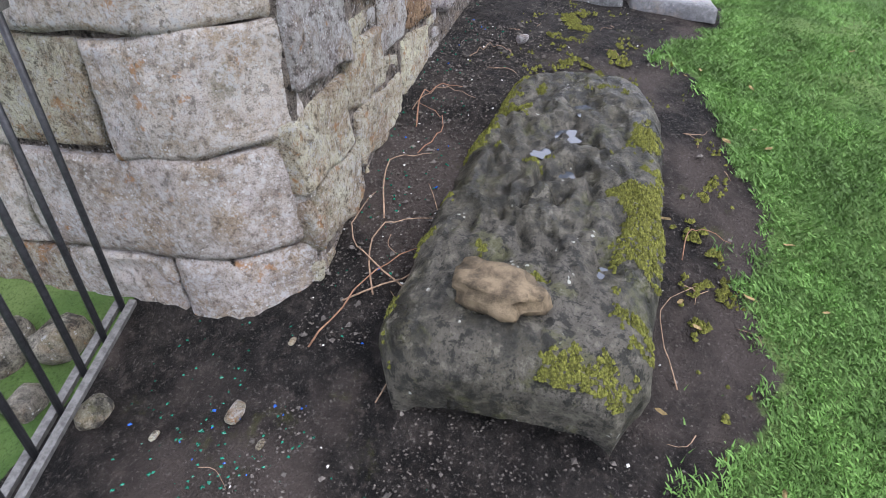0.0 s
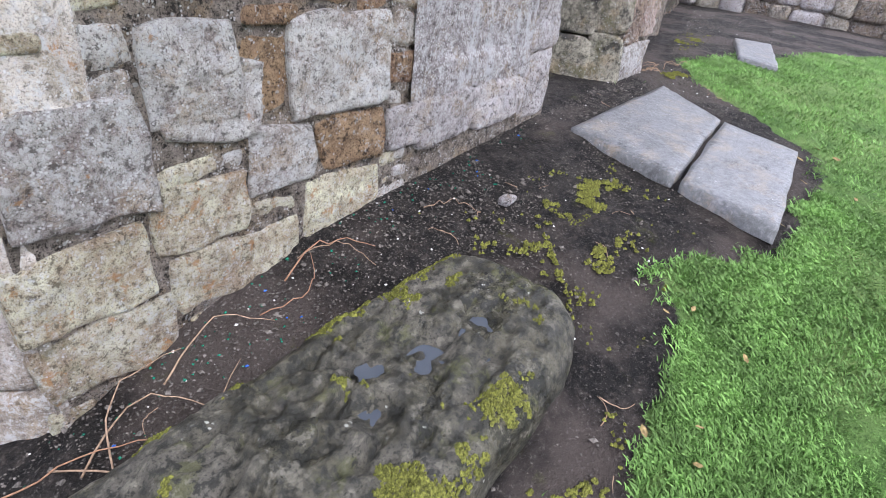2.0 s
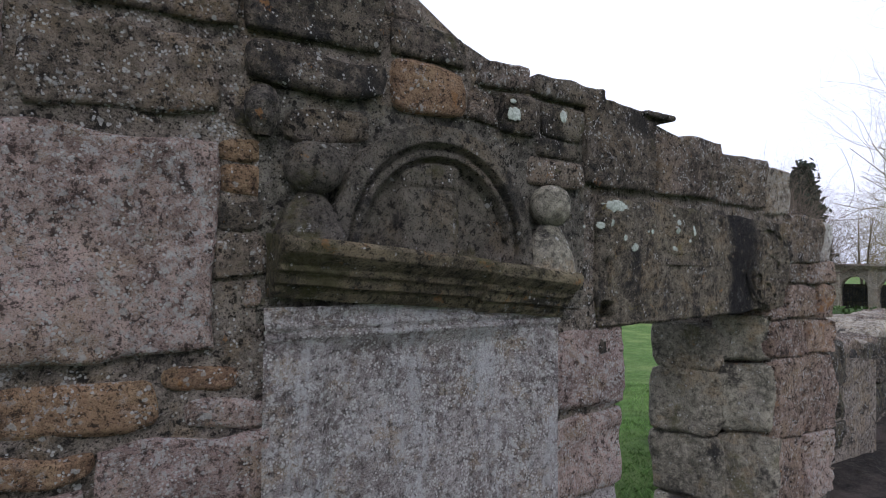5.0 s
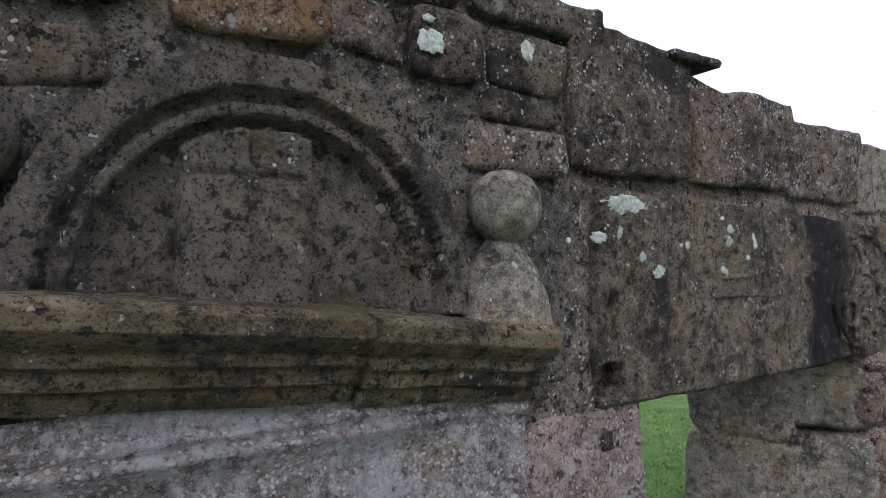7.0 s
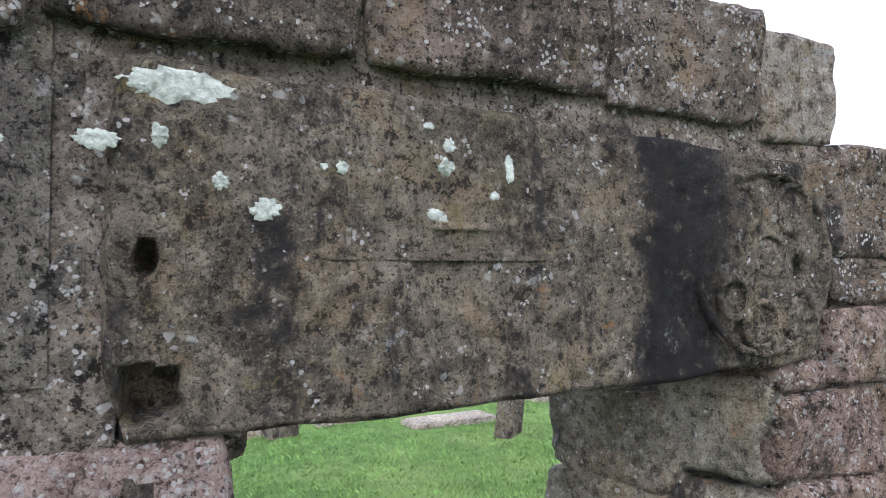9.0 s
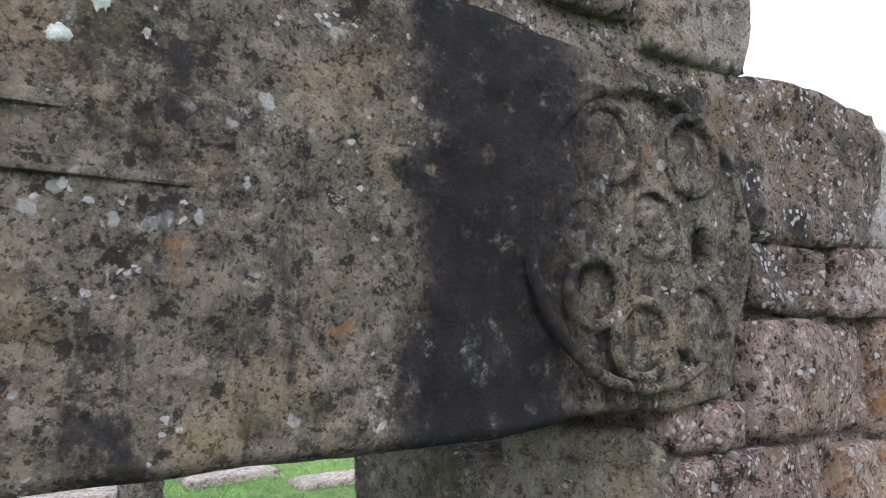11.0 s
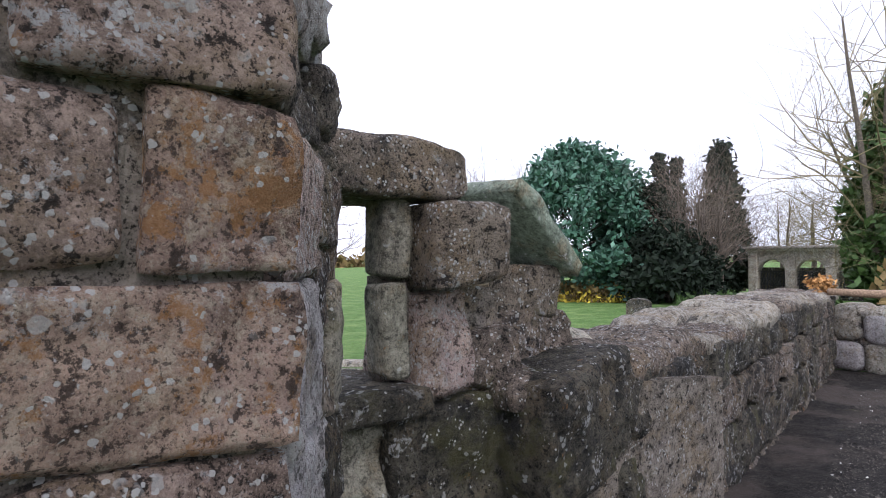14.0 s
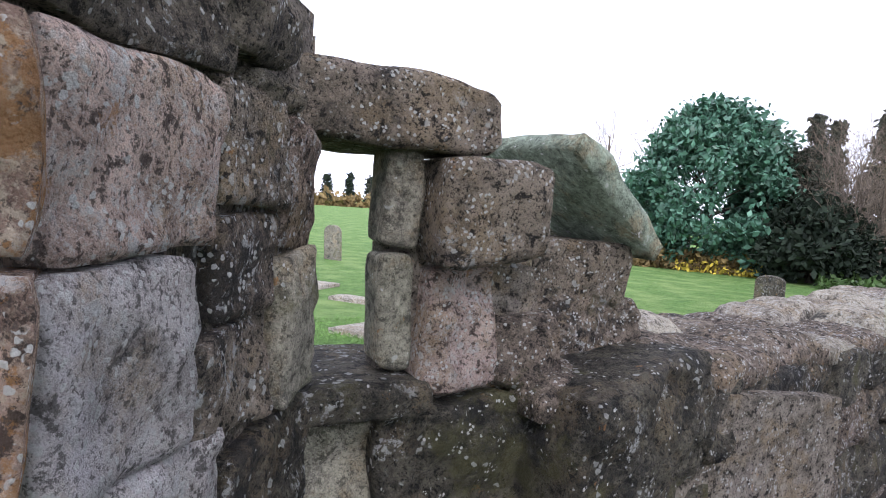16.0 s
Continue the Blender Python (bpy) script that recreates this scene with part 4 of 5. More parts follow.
# left splay from the wall's corner back to the window
splay = tagged(part("wall_splay", prism([(0, 0.3), (0.62, 0.3), (0.62, 2.12), (0, 2.12)], 0.03, 0.12), STONE["mortar"], None), "splayed window reveal of pink dressed sandstone", "wall", kind="structure")
SPLAY = Matrix.Translation((6.40, 0.01, 0)) @ Matrix.Rotation(radians(57), 4, "Z")
splay.matrix_world = SPLAY
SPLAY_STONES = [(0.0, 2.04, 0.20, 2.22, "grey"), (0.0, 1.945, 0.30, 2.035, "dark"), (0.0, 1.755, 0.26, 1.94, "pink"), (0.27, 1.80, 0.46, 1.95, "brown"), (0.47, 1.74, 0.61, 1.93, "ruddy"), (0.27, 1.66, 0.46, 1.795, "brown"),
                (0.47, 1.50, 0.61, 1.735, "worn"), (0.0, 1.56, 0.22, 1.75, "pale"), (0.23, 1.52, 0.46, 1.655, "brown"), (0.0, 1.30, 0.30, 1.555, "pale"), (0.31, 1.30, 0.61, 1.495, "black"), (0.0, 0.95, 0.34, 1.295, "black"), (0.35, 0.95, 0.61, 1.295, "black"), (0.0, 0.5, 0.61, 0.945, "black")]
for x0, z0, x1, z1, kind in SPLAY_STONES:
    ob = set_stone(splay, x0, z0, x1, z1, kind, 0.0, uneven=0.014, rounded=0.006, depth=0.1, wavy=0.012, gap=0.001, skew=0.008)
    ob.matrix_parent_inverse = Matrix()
# ragged broken stones that overhang the splay near its top
for u, z, w, h, kind in ((0.36, 2.03, 0.22, 0.10, "dark"), (0.30, 2.13, 0.18, 0.09, "grey"), (0.44, 1.955, 0.2, 0.05, "dark")):
    ob = set_stone(splay, u - w / 2, z - h / 2, u + w / 2, z + h / 2, kind, 0.006, depth=0.1, uneven=0.024, rounded=0.012, wavy=0.014, gap=0.001)
    ob.matrix_parent_inverse = Matrix()

window = tagged(part("window_1", box(6.36, 0.54, 1.925, 6.80, 0.70, 2.03, 0.02), STONE["worn"], None), "small square-headed stone window opening with worn lintel", "window", kind="structure")
window.data.materials[0] = STONE["dark"]
set_stone(window, 6.34, 1.905, 6.815, 2.045, "brown", 0.0, 0.50, depth=0.3, uneven=0.012, rounded=0.014)
set_stone(window, 6.605, 1.73, 6.685, 1.92, "worn", 0.0, 0.545, depth=0.09, uneven=0.006, rounded=0.006, skew=0.004, gap=0.001)
set_stone(window, 6.615, 1.50, 6.685, 1.725, "worn", 0.0, 0.55, depth=0.09, uneven=0.006, rounded=0.006, skew=0.004, gap=0.001)
set_stone(window, 6.45, 1.42, 6.72, 1.50, "black", 0.0, 0.50, depth=0.3, uneven=0.012, rounded=0.014)
set_stone(bay, 6.68, 1.72, 6.92, 1.92, "brown", 0.04, 0.50, depth=0.3, uneven=0.016, rounded=0.014)
set_stone(bay, 6.685, 1.45, 6.86, 1.715, "pink", 0.0, 0.54, depth=0.25, uneven=0.024, rounded=0.012, wavy=0.014, gap=0.001)
set_stone(bay, 6.86, 1.60, 7.0, 1.75, "buff", -0.03, 0.58, depth=0.25, uneven=0.024, rounded=0.012, wavy=0.014, gap=0.001)
set_stone(bay, 6.92, 1.38, 7.40, 1.615, "brown", 0.0, 0.66, depth=0.3, uneven=0.024, rounded=0.012, wavy=0.014)
set_stone(bay, 7.0, 1.61, 7.34, 1.775, "brown", 0.0, 0.66, depth=0.3, uneven=0.014, rounded=0.014)
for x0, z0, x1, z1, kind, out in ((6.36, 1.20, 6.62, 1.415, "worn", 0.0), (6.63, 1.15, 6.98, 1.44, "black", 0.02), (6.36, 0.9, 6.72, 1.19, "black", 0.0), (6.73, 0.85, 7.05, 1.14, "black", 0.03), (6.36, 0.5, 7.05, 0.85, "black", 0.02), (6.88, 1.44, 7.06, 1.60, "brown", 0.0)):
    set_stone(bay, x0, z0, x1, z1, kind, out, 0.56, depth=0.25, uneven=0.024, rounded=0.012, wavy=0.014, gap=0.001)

bay.location.x = window.location.x = 0.25


def coping(name, at, w, l, h, mat, lean, turn, salt, label):
    """A sloping coping stone with a rounded back."""
    verts, faces = [], []
    nx, ny = 16, 14
    for j in range(ny + 1):
        for i in range(nx + 1):
            u, v = i / nx, j / ny
            x, y = (u - 0.5) * w, (v - 0.5) * l
            z = h * (1 - abs(2 * u - 1) ** 5) * (1 - abs(2 * v - 1) ** 6) + 0.02 * n3(x, y, salt, 6) + 0.008 * n3(x, y, salt, 22)
            verts.append((x, y, z))
    row = nx + 1
    for j in range(ny):
        for i in range(nx):
            b = j * row + i
            faces.append((b, b + 1, b + row + 1, b + row))
    ringv = [i for i in range(row)] + [j * row + nx for j in range(1, ny + 1)] + [ny * row + i for i in range(nx - 1, -1, -1)] + [j * row for j in range(ny - 1, 0, -1)]
    base = len(verts)
    verts += [(verts[r][0], verts[r][1], -0.05) for r in ringv]
    for q in range(len(ringv)):
        r = (q + 1) % len(ringv)
        faces.append((ringv[r], ringv[q], base + q, base + r))
    faces.append(tuple(base + q for q in range(len(ringv) - 1, -1, -1)))
    ob = tagged(part(name, mesh_from(name, verts, faces), mat, None), label, "stone")
    ob.matrix_world = Matrix.Translation(at) @ Matrix.Rotation(radians(turn), 4, "Z") @ Matrix.Rotation(radians(lean), 4, "Y")
    return ob


coping("coping_stone", (7.46, 0.78, 1.88), 0.40, 0.36, 0.05, STONE["green"], 38, 8, 1.0, "sloping coping stone green with algae on the window jamb")

# low wall running away from the bay
LOW = Matrix.Translation((7.27, 0.46, 0)) @ Matrix.Rotation(radians(14), 4, "Z")
low_wall = tagged(part("wall_low", prism([(0.0, 0.2), (7.3, 0.0), (7.3, 1.24), (4.0, 1.36), (1.6, 1.36), (0.0, 1.44)], 0.05, 0.62), STONE["darkmortar"], None), "low ruined boundary wall of blackened sandstone", "wall", kind="structure")
low_wall.matrix_world = LOW
rnd = random.Random(5)
x = 0.0
for z0, z1 in ((0.30, 0.62), (0.62, 0.92), (0.92, 1.17), (1.17, 1.40)):
    x = 0.52 if z1 > 1.1 else rnd.uniform(-0.02, 0.0)
    while x < 7.2:
        w = rnd.uniform(0.28, 0.62)
        ob = set_stone(low_wall, x, z0 - 0.018 * x, min(x + w, 7.28), z1 - 0.018 * x, rnd.choice(["brown", "dark", "black", "black"]), rnd.uniform(0, 0.02), uneven=0.026, rounded=0.018, wavy=0.025, cell=0.035)
        ob.matrix_parent_inverse = Matrix()
        x += w
big = set_stone(low_wall, -0.06, 1.13, 0.50, 1.50, "black", 0.06, depth=0.34, uneven=0.026, rounded=0.03, wavy=0.03)
big.matrix_parent_inverse = Matrix()
# rough bleached cap stones along its top
x = -0.05
k = 0
while x < 7.1:
    w = rnd.uniform(0.26, 0.5)
    for v in (0.16, 0.46):
        k += 1
        q = LOW @ Vector((x + w / 2, v + rnd.uniform(-0.03, 0.03), 0))
        zz = along([(0, 1.46), (0.6, 1.44), (1.6, 1.40), (4.0, 1.40), (7.3, 1.29)], x + w / 2)
        cap = coping("cap_stone", (q.x, q.y, zz - 0.03), w * 1.02, 0.33, rnd.uniform(0.03, 0.09), STONE[rnd.choice(["top", "top", "brown"])] if x > 0.5 else STONE["brown"], rnd.uniform(-6, 6), 14 + rnd.uniform(-8, 8), k * 1.7, "bleached rough cap stone on the low wall")
        cap["group"] = "cap stones of the low wall"
    x += w

# wall that closes the plot at its far end
RET = Matrix.Translation((14.2, 2.25, 0)) @ Matrix.Rotation(radians(-96), 4, "Z")
ret_wall = tagged(part("wall_far", prism([(0.0, 0.0), (7.0, -0.3), (7.0, 0.75), (2.0, 1.0), (0.0, 1.12)], 0.05, 0.5), STONE["mortar"], None), "low rubble boundary wall speckled with white lichen", "wall", kind="structure")
ret_wall.matrix_world = RET
for z0, z1 in ((0.05, 0.40), (0.40, 0.75), (0.75, 1.12)):
    x = 0.0
    while x < 6.6:
        w = rnd.uniform(0.3, 0.6)
        ob = set_stone(ret_wall, x, z0 - 0.05 * x, x + w, z1 - 0.05 * x, rnd.choice(["grey", "brown", "top", "pale"]), rnd.uniform(0, 0.03), uneven=0.02, rounded=0.05, cell=0.05)
        ob.matrix_parent_inverse = Matrix()
        x += w
x = 0.0
while x < 6.4:
    w = rnd.uniform(0.35, 0.6)
    q = RET @ Vector((x + w / 2, 0.26, 0))
    cap = coping("cap_stone", (q.x, q.y, 1.10 - 0.05 * x), w, 0.5, 0.08, STONE[rnd.choice(["top", "pale"])], rnd.uniform(-5, 5), -96 + rnd.uniform(-6, 6), x, "rounded cap stone on the boundary wall")
    cap["group"] = "cap stones of the boundary wall"
    x += w


# ---- recumbent grave slab ----
SLAB_LEFT = [(0.0, -0.36), (0.06, -0.30), (0.3, -0.30), (0.7, -0.36), (0.93, -0.42), (1.0, -0.52)]
SLAB_RIGHT = [(0.0, -0.98), (0.06, -1.05), (0.4, -1.09), (0.82, -1.10), (0.94, -1.02), (1.0, -0.86)]
HOLLOWS = [(0.66, 0.52, 0.13, 0.075), (0.50, 0.56, 0.10, 0.06), (0.80, 0.56, 0.14, 0.06), (0.22, 0.80, 0.08, 0.05), (0.58, 0.40, 0.10, 0.05), (0.72, 0.72, 0.09, 0.05)]


def slab_top(u, v):
    x = 1.62 + 1.76 * u
    y = along(SLAB_LEFT, u) * (1 - v) + along(SLAB_RIGHT, u) * v
    z = 0.205 + 0.225 * u + 0.03 * math.sin(math.pi * v)
    e = min(v, 1 - v) * 0.75
    f = min(u * 1.6, (1 - u) * 1.6)
    z -= 0.07 * max(0, 1 - e / 0.09) ** 2 + 0.07 * max(0, 1 - f / 0.10) ** 2
    rough = 0.25 + 0.75 * max(0, 1 - ((u - 0.5) / 0.42) ** 2) * max(0, 1 - ((v - 0.42) / 0.5) ** 2)
    z += 0.036 * rough * n3(x, y, 2, 11) + 0.010 * n3(x, y, 2, 4) - 0.075 * rough * max(0, n3(x * 0.8, y * 1.6, 7, 13)) - 0.03 * rough * max(0, n3(x, y, 11, 27)) + 0.005 * n3(x, y, 3, 34)
    for a, b, r, d in HOLLOWS:
        q = math.hypot((u - a) * 1.62, (v - b) * 0.75) / r
        if q < 1:
            z -= 0.028 * (1 - q * q) ** 1.5
    return x + 0.03 * n3(x, y, 9, 5), y + 0.02 * n3(x, y, 4, 5), z


verts, faces = [], []
NU, NV = 110, 56
for i in range(NU + 1):
    for j in range(NV + 1):
        verts.append(slab_top(i / NU, j / NV))
row = NV + 1
faces = [(i * row + j, i * row + j + 1, (i + 1) * row + j + 1, (i + 1) * row + j) for i in range(NU) for j in range(NV)]
faces = [f[::-1] for f in faces]
rim = [j for j in range(row)] + [i * row + NV for i in range(1, NU + 1)] + [NU * row + j for j in range(NV - 1, -1, -1)] + [i * row for i in range(NU - 1, 0, -1)]
prev = rim
for drop, grow in ((0.04, 1.010), (0.09, 1.014), (0.17, 1.0)):
    base = len(verts)
    for r in rim:
        x, y, z = verts[r]
        cx, cy = 2.49, -0.7
        k = grow + 0.02 * n3(x, y, drop * 20, 6)
        verts.append((cx + (x - cx) * k, cy + (y - cy) * k, z - drop))
    ringb = [base + q for q in range(len(rim))]
    for q in range(len(rim)):
        r = (q + 1) % len(rim)
        faces.append((prev[q], prev[r], ringb[r], ringb[q]))
    prev = ringb
slab = thing("grave_slab", "weathered recumbent stone slab with moss and rain puddles on bare soil", "grave slab", (2.4, -0.7, 0.1))
part("slab_block", mesh_from("slab_block", verts, faces), SLAB, slab)


def puddle(u, v, r, salt):
    x, y, z = slab_top(u, v)
    n = 26
    pts = [(x + r * (1 + 0.4 * n3(math.cos(t), math.sin(t), salt, 1.5)) * math.cos(t), y + r * 0.6 * (1 + 0.4 * n3(math.cos(t), math.sin(t), salt + 4, 1.5)) * math.sin(t), z + 0.001) for t in [2 * math.pi * i / n for i in range(n)]]
    return tagged(part("rain_puddle", mesh_from("rain_puddle", pts, [tuple(range(n))], False), WATER_M, None), "small clear rain puddle lying in the slab", "puddle", "puddles on the slab")


for k, (a, b, r, d) in enumerate(HOLLOWS):
    puddle(a, b, r * (0.5 if k % 2 else 0.7), k * 2.3)


def moss_patch(cells, salt, name="moss_patch", label="yellow-green cushion moss", h=0.012):
    """Cushions of moss: many small tufts; cells are (x, y, z) places."""
    r = random.Random(salt)
    pile = Pile()
    for x, y, z in cells:
        s = r.uniform(0.005, 0.012)
        n = 5
        a0 = r.uniform(0, 6)
        vs = [Vector((x + s * math.cos(a0 + 6.283 * i / n), y + s * math.sin(a0 + 6.283 * i / n), z - 0.004)) for i in range(n)]
        vs.append(Vector((x + r.uniform(-0.004, 0.004), y + r.uniform(-0.004, 0.004), z + r.uniform(0.4, 1) * h)))
        pile.add(vs, [(i, (i + 1) % n, n) for i in range(n)])
    return tagged(part(name, pile.mesh(name, False), MOSS, None), label, "moss", kind="stuff")


cells = []
rnd = random.Random(21)
for i in range(34000):
    u, v = rnd.random(), rnd.random()
    x, y, z = slab_top(u, v)
    wet = n3(x, y, 6, 6.5) + 0.45 * n3(x, y, 8, 22)
    edge = max(0, 1 - min(v * 2.2, (1 - v) * 1.7) / 0.42)
    corner = max(0, 1 - math.hypot(u - 0.8, v - 0.05) / 0.34) + max(0, 1 - math.hypot(u - 0.42, v - 0.9) / 0.3) + max(0, 1 - math.hypot(u - 0.05, v - 0.75) / 0.3)
    if wet + 0.55 * edge + 0.55 * corner > 0.60 + rnd.uniform(0, 0.25):
        cells.append((x, y, z))
moss_patch(cells, 3, label="yellow-green cushion moss on the grave slab")
cells = []
for cx, cy, rx, ry in ((4.12, -0.62, 0.26, 0.14), (8.2, 0.35, 0.6, 0.2), (6.6, -0.2, 0.2, 0.06), (3.7, -0.75, 0.5, 0.3), (2.4, -1.27, 0.6, 0.08)):
    for i in range(2600):
        x, y = rnd.gauss(cx, rx * 0.5), rnd.gauss(cy, ry * 0.5)
        if n3(x, y, 1, 7) + 0.5 * n3(x, y, 2, 24) > 0.24 and y < 0.0 + max(0, (x - 6.9) * 0.26):
            cells.append((x, y, land(x, y) + 0.01))
moss_patch(cells, 4, label="yellow-green moss spreading over the bare soil")


def boulder(name, at, size, salt, mat, label, category="stone", group="", lumps=0.25, res=14):
    bm = bmesh.new()
    bmesh.ops.create_icosphere(bm, subdivisions=3 if res > 8 else 2, radius=1)
    for v in bm.verts:
        c = v.co.copy()
        k = 1 + lumps * n3(c.x + salt, c.y, c.z, 1.3) + lumps * 0.5 * n3(c.x, c.y + salt, c.z, 3.3) + lumps * 0.25 * n3(c.x, c.y, c.z + salt, 8)
        c = Vector([math.copysign(abs(q) ** 0.75, q) for q in c]) * k
        v.co = Vector((c.x * size[0], c.y * size[1], c.z * size[2]))
    for f in bm.faces:
        f.smooth = True
    ob = tagged(part(name, bm, mat, None), label, category, group)
    ob.location = at
    return ob


ROCK = plain("broken_ochre_stone", (0.115, 0.088, 0.055), 0.85, 0.6, 22, bump=0.9)
x, y, z = slab_top(0.10, 0.42)
rock = boulder("loose_stone", (x + 0.02, y, z + 0.028), (0.085, 0.135, 0.045), 4.0, ROCK, "broken ochre stone lying on the grave slab", lumps=0.5)
rock.rotation_euler = (0, 0.1, radians(-14))

# ---- flagstones ----
def flagstone(corners, z, thick, mat, label, group, salt, tip=0.0):
    bm = bmesh.new()
    n = 16
    grid = []
    (ax, ay), (bx, by), (cx, cy), (dx, dy) = corners
    for j in range(n + 1):
        for i in range(n + 1):
            u, v = i / n, j / n
            x = ax * (1 - u) * (1 - v) + bx * u * (1 - v) + cx * u * v + dx * (1 - u) * v
            y = ay * (1 - u) * (1 - v) + by * u * (1 - v) + cy * u * v + dy * (1 - u) * v
            e = min(u, v, 1 - u, 1 - v)
            grid.append(bm.verts.new((x + 0.012 * n3(x, y, salt, 5), y + 0.012 * n3(x, y, salt + 3, 5), z(x, y) + 0.004 * n3(x, y, salt, 4) + 0.0015 * n3(x, y, salt, 20) - (0.012 if e < 0.01 else 0.0))))
    row = n + 1
    for j in range(n):
        for i in range(n):
            b = j * row + i
            bm.faces.new((grid[b], grid[b + 1], grid[b + row + 1], grid[b + row]))
    ringv = [i for i in range(row)] + [j * row + n for j in range(1, n + 1)] + [n * row + i for i in range(n - 1, -1, -1)] + [j * row for j in range(n - 1, 0, -1)]
    low = [bm.verts.new(grid[r].co - Vector((0, 0, thick))) for r in ringv]
    for q in range(len(ringv)):
        r = (q + 1) % len(ringv)
        bm.faces.new((grid[ringv[r]], grid[ringv[q]], low[q], low[r]))
    bmesh.ops.recalc_face_normals(bm, faces=bm.faces)
    for f in bm.faces:
        f.smooth = True
    return tagged(part("flagstone", bm, mat, None), label, "flagstone", group)


lie = lambda x, y: 0.545 + 0.025 * (x - 4.5) + 0.06 * (y + 0.8)
flagstone([(4.56, -0.90), (5.74, -0.80), (6.13, -0.27), (4.70, -0.24)], lie, 0.08, STONE["slate"], "smooth wet grey flagstone laid in bare soil", "flagstones by the door", 1.0)
flagstone([(4.42, -1.43), (5.62, -1.30), (5.73, -0.825), (4.53, -0.935)], lie, 0.08, STONE["slate"], "smooth wet grey flagstone laid in bare soil", "flagstones by the door", 2.0)
flagstone([(7.86, -0.38), (7.84, -0.74), (9.2, -0.40), (9.02, -0.06)], lambda x, y: land(x, y) + 0.06, 0.1, STONE["slate"], "flat grey grave stone lying in the turf", "", 3.0)

# ---- iron railing at the corner ----
railing = thing("iron_railing", "dark grey painted iron railing fixed to the wall's end", "railing", (1.3, 0.5, 0.05))
ra, rb = Vector((1.745, 0.60, 0.09)), Vector((0.55, 0.28, -0.02))
for off, z in ((0.0, 0.0), (0.05, 0.0), (0.02, 0.95)):
    v, f = tube([ra + Vector((0, off, z)), rb + Vector((0, off, z))], [0.016, 0.016], 4)
    part("rail", mesh_from("rail", v, f, False), RAILIRON, railing)
for i in range(9):
    p = ra.lerp(rb, (i + 0.25) / 9) + Vector((0, 0.025, -0.03))
    v, f = tube([p, p + Vector((0, 0, 1.12))], [0.0105, 0.0105], 10)
    part("baluster", mesh_from("baluster", v, f), IRON, railing)

# stones and cut twigs behind the railing
for k, (x, y, s) in enumerate(((1.60, 0.78, 0.085), (1.38, 0.74, 0.06), (1.52, 0.98, 0.11), (1.25, 0.92, 0.08), (1.40, 0.52, 0.05))):
    boulder("loose_stone", (x, y, land(x, y) + s * 0.45), (s * 1.1, s * 0.85, s * 0.8), k * 2.2, STONE["worn"], "rounded loose stone lying by the railing", "stone", "loose stones by the railing", 0.2)

# ---- twigs and roots on the soil ----
def twig(name, a, b, sag, radius, mat, salt, lift=0.012, label="thin dead root lying on the soil"):
    r = random.Random(salt)
    pts = []
    n = 11
    side = Vector((-(b[1] - a[1]), b[0] - a[0]))
    for i in range(n + 1):
        t = i / n
        w = sag * math.sin(math.pi * t) + 0.02 * math.sin(7 * t + salt)
        x, y = a[0] + (b[0] - a[0]) * t + side.x * w, a[1] + (b[1] - a[1]) * t + side.y * w
        pts.append(Vector((x, y, land(x, y) + radius + lift * (0.4 + math.sin(math.pi * t) * r.uniform(0.5, 1.6)))))
    v, f = tube(pts, [radius * (1 - 0.6 * i / n) for i in range(n + 1)], 6)
    return tagged(part(name, mesh_from(name, v, f), mat, None), label, "twig", "dead roots and twigs")


TWIGS_AT = [(1.95, -0.18, 2.30, -0.34, 0.35), (1.9, -0.10, 2.45, -0.25, -0.3), (1.72, -0.05, 2.2, -0.36, 0.1), (2.0, -0.28, 2.35, -0.06, 0.3), (2.25, -0.12, 2.62, -0.2, 0.2), (2.75, -0.10, 3.10, -0.22, 0.15), (2.85, -0.06, 3.02, -0.3, 0.2), (1.62, -0.30, 1.98, -0.24, -0.2), (2.6, -0.16, 2.9, -0.08, -0.3),
            (3.45, -0.18, 3.62, -0.36, 0.1), (1.9, -1.16, 2.3, -1.22, 0.2), (2.4, -1.18, 2.55, -1.36, 0.3)]
for k, (ax, ay, bx, by, s) in enumerate(TWIGS_AT):
    twig("dead_root", (ax, ay), (bx, by), s, 0.0036 if k < 6 else 0.0026, REDTWIG if k % 3 == 2 else TWIG, k, 0.03)
rnd = random.Random(31)
for k in range(60):
    x = rnd.uniform(1.1, 6.8)
    y = rnd.uniform(-1.5, -0.05)
    if x < 1.7 and rnd.random() < 0.4:
        y = rnd.uniform(-0.9, 0.5)
    if 1.55 < x < 3.3 and -1.15 < y < -0.3:
        continue
    if 4.4 < x < 6.1 and y < -0.2:
        continue
    a, s = rnd.uniform(0, 6.28), rnd.uniform(0.03, 0.12)
    twig("dead_root", (x, y), (x + s * math.cos(a), y + s * math.sin(a)), rnd.uniform(-0.3, 0.3), rnd.uniform(0.0012, 0.003), TWIG, 50 + k, 0.006)
for k in range(9):
    a = rnd.uniform(0, 6.28)
    x, y = 6.5 + rnd.uniform(-0.1, 0.5), -0.02 + rnd.uniform(-0.12, 0.05)
    twig("dead_root", (x, y), (x + 0.25 * math.cos(a), y + 0.12 * math.sin(a)), 0.2, 0.004, TWIG, 150 + k, 0.02)

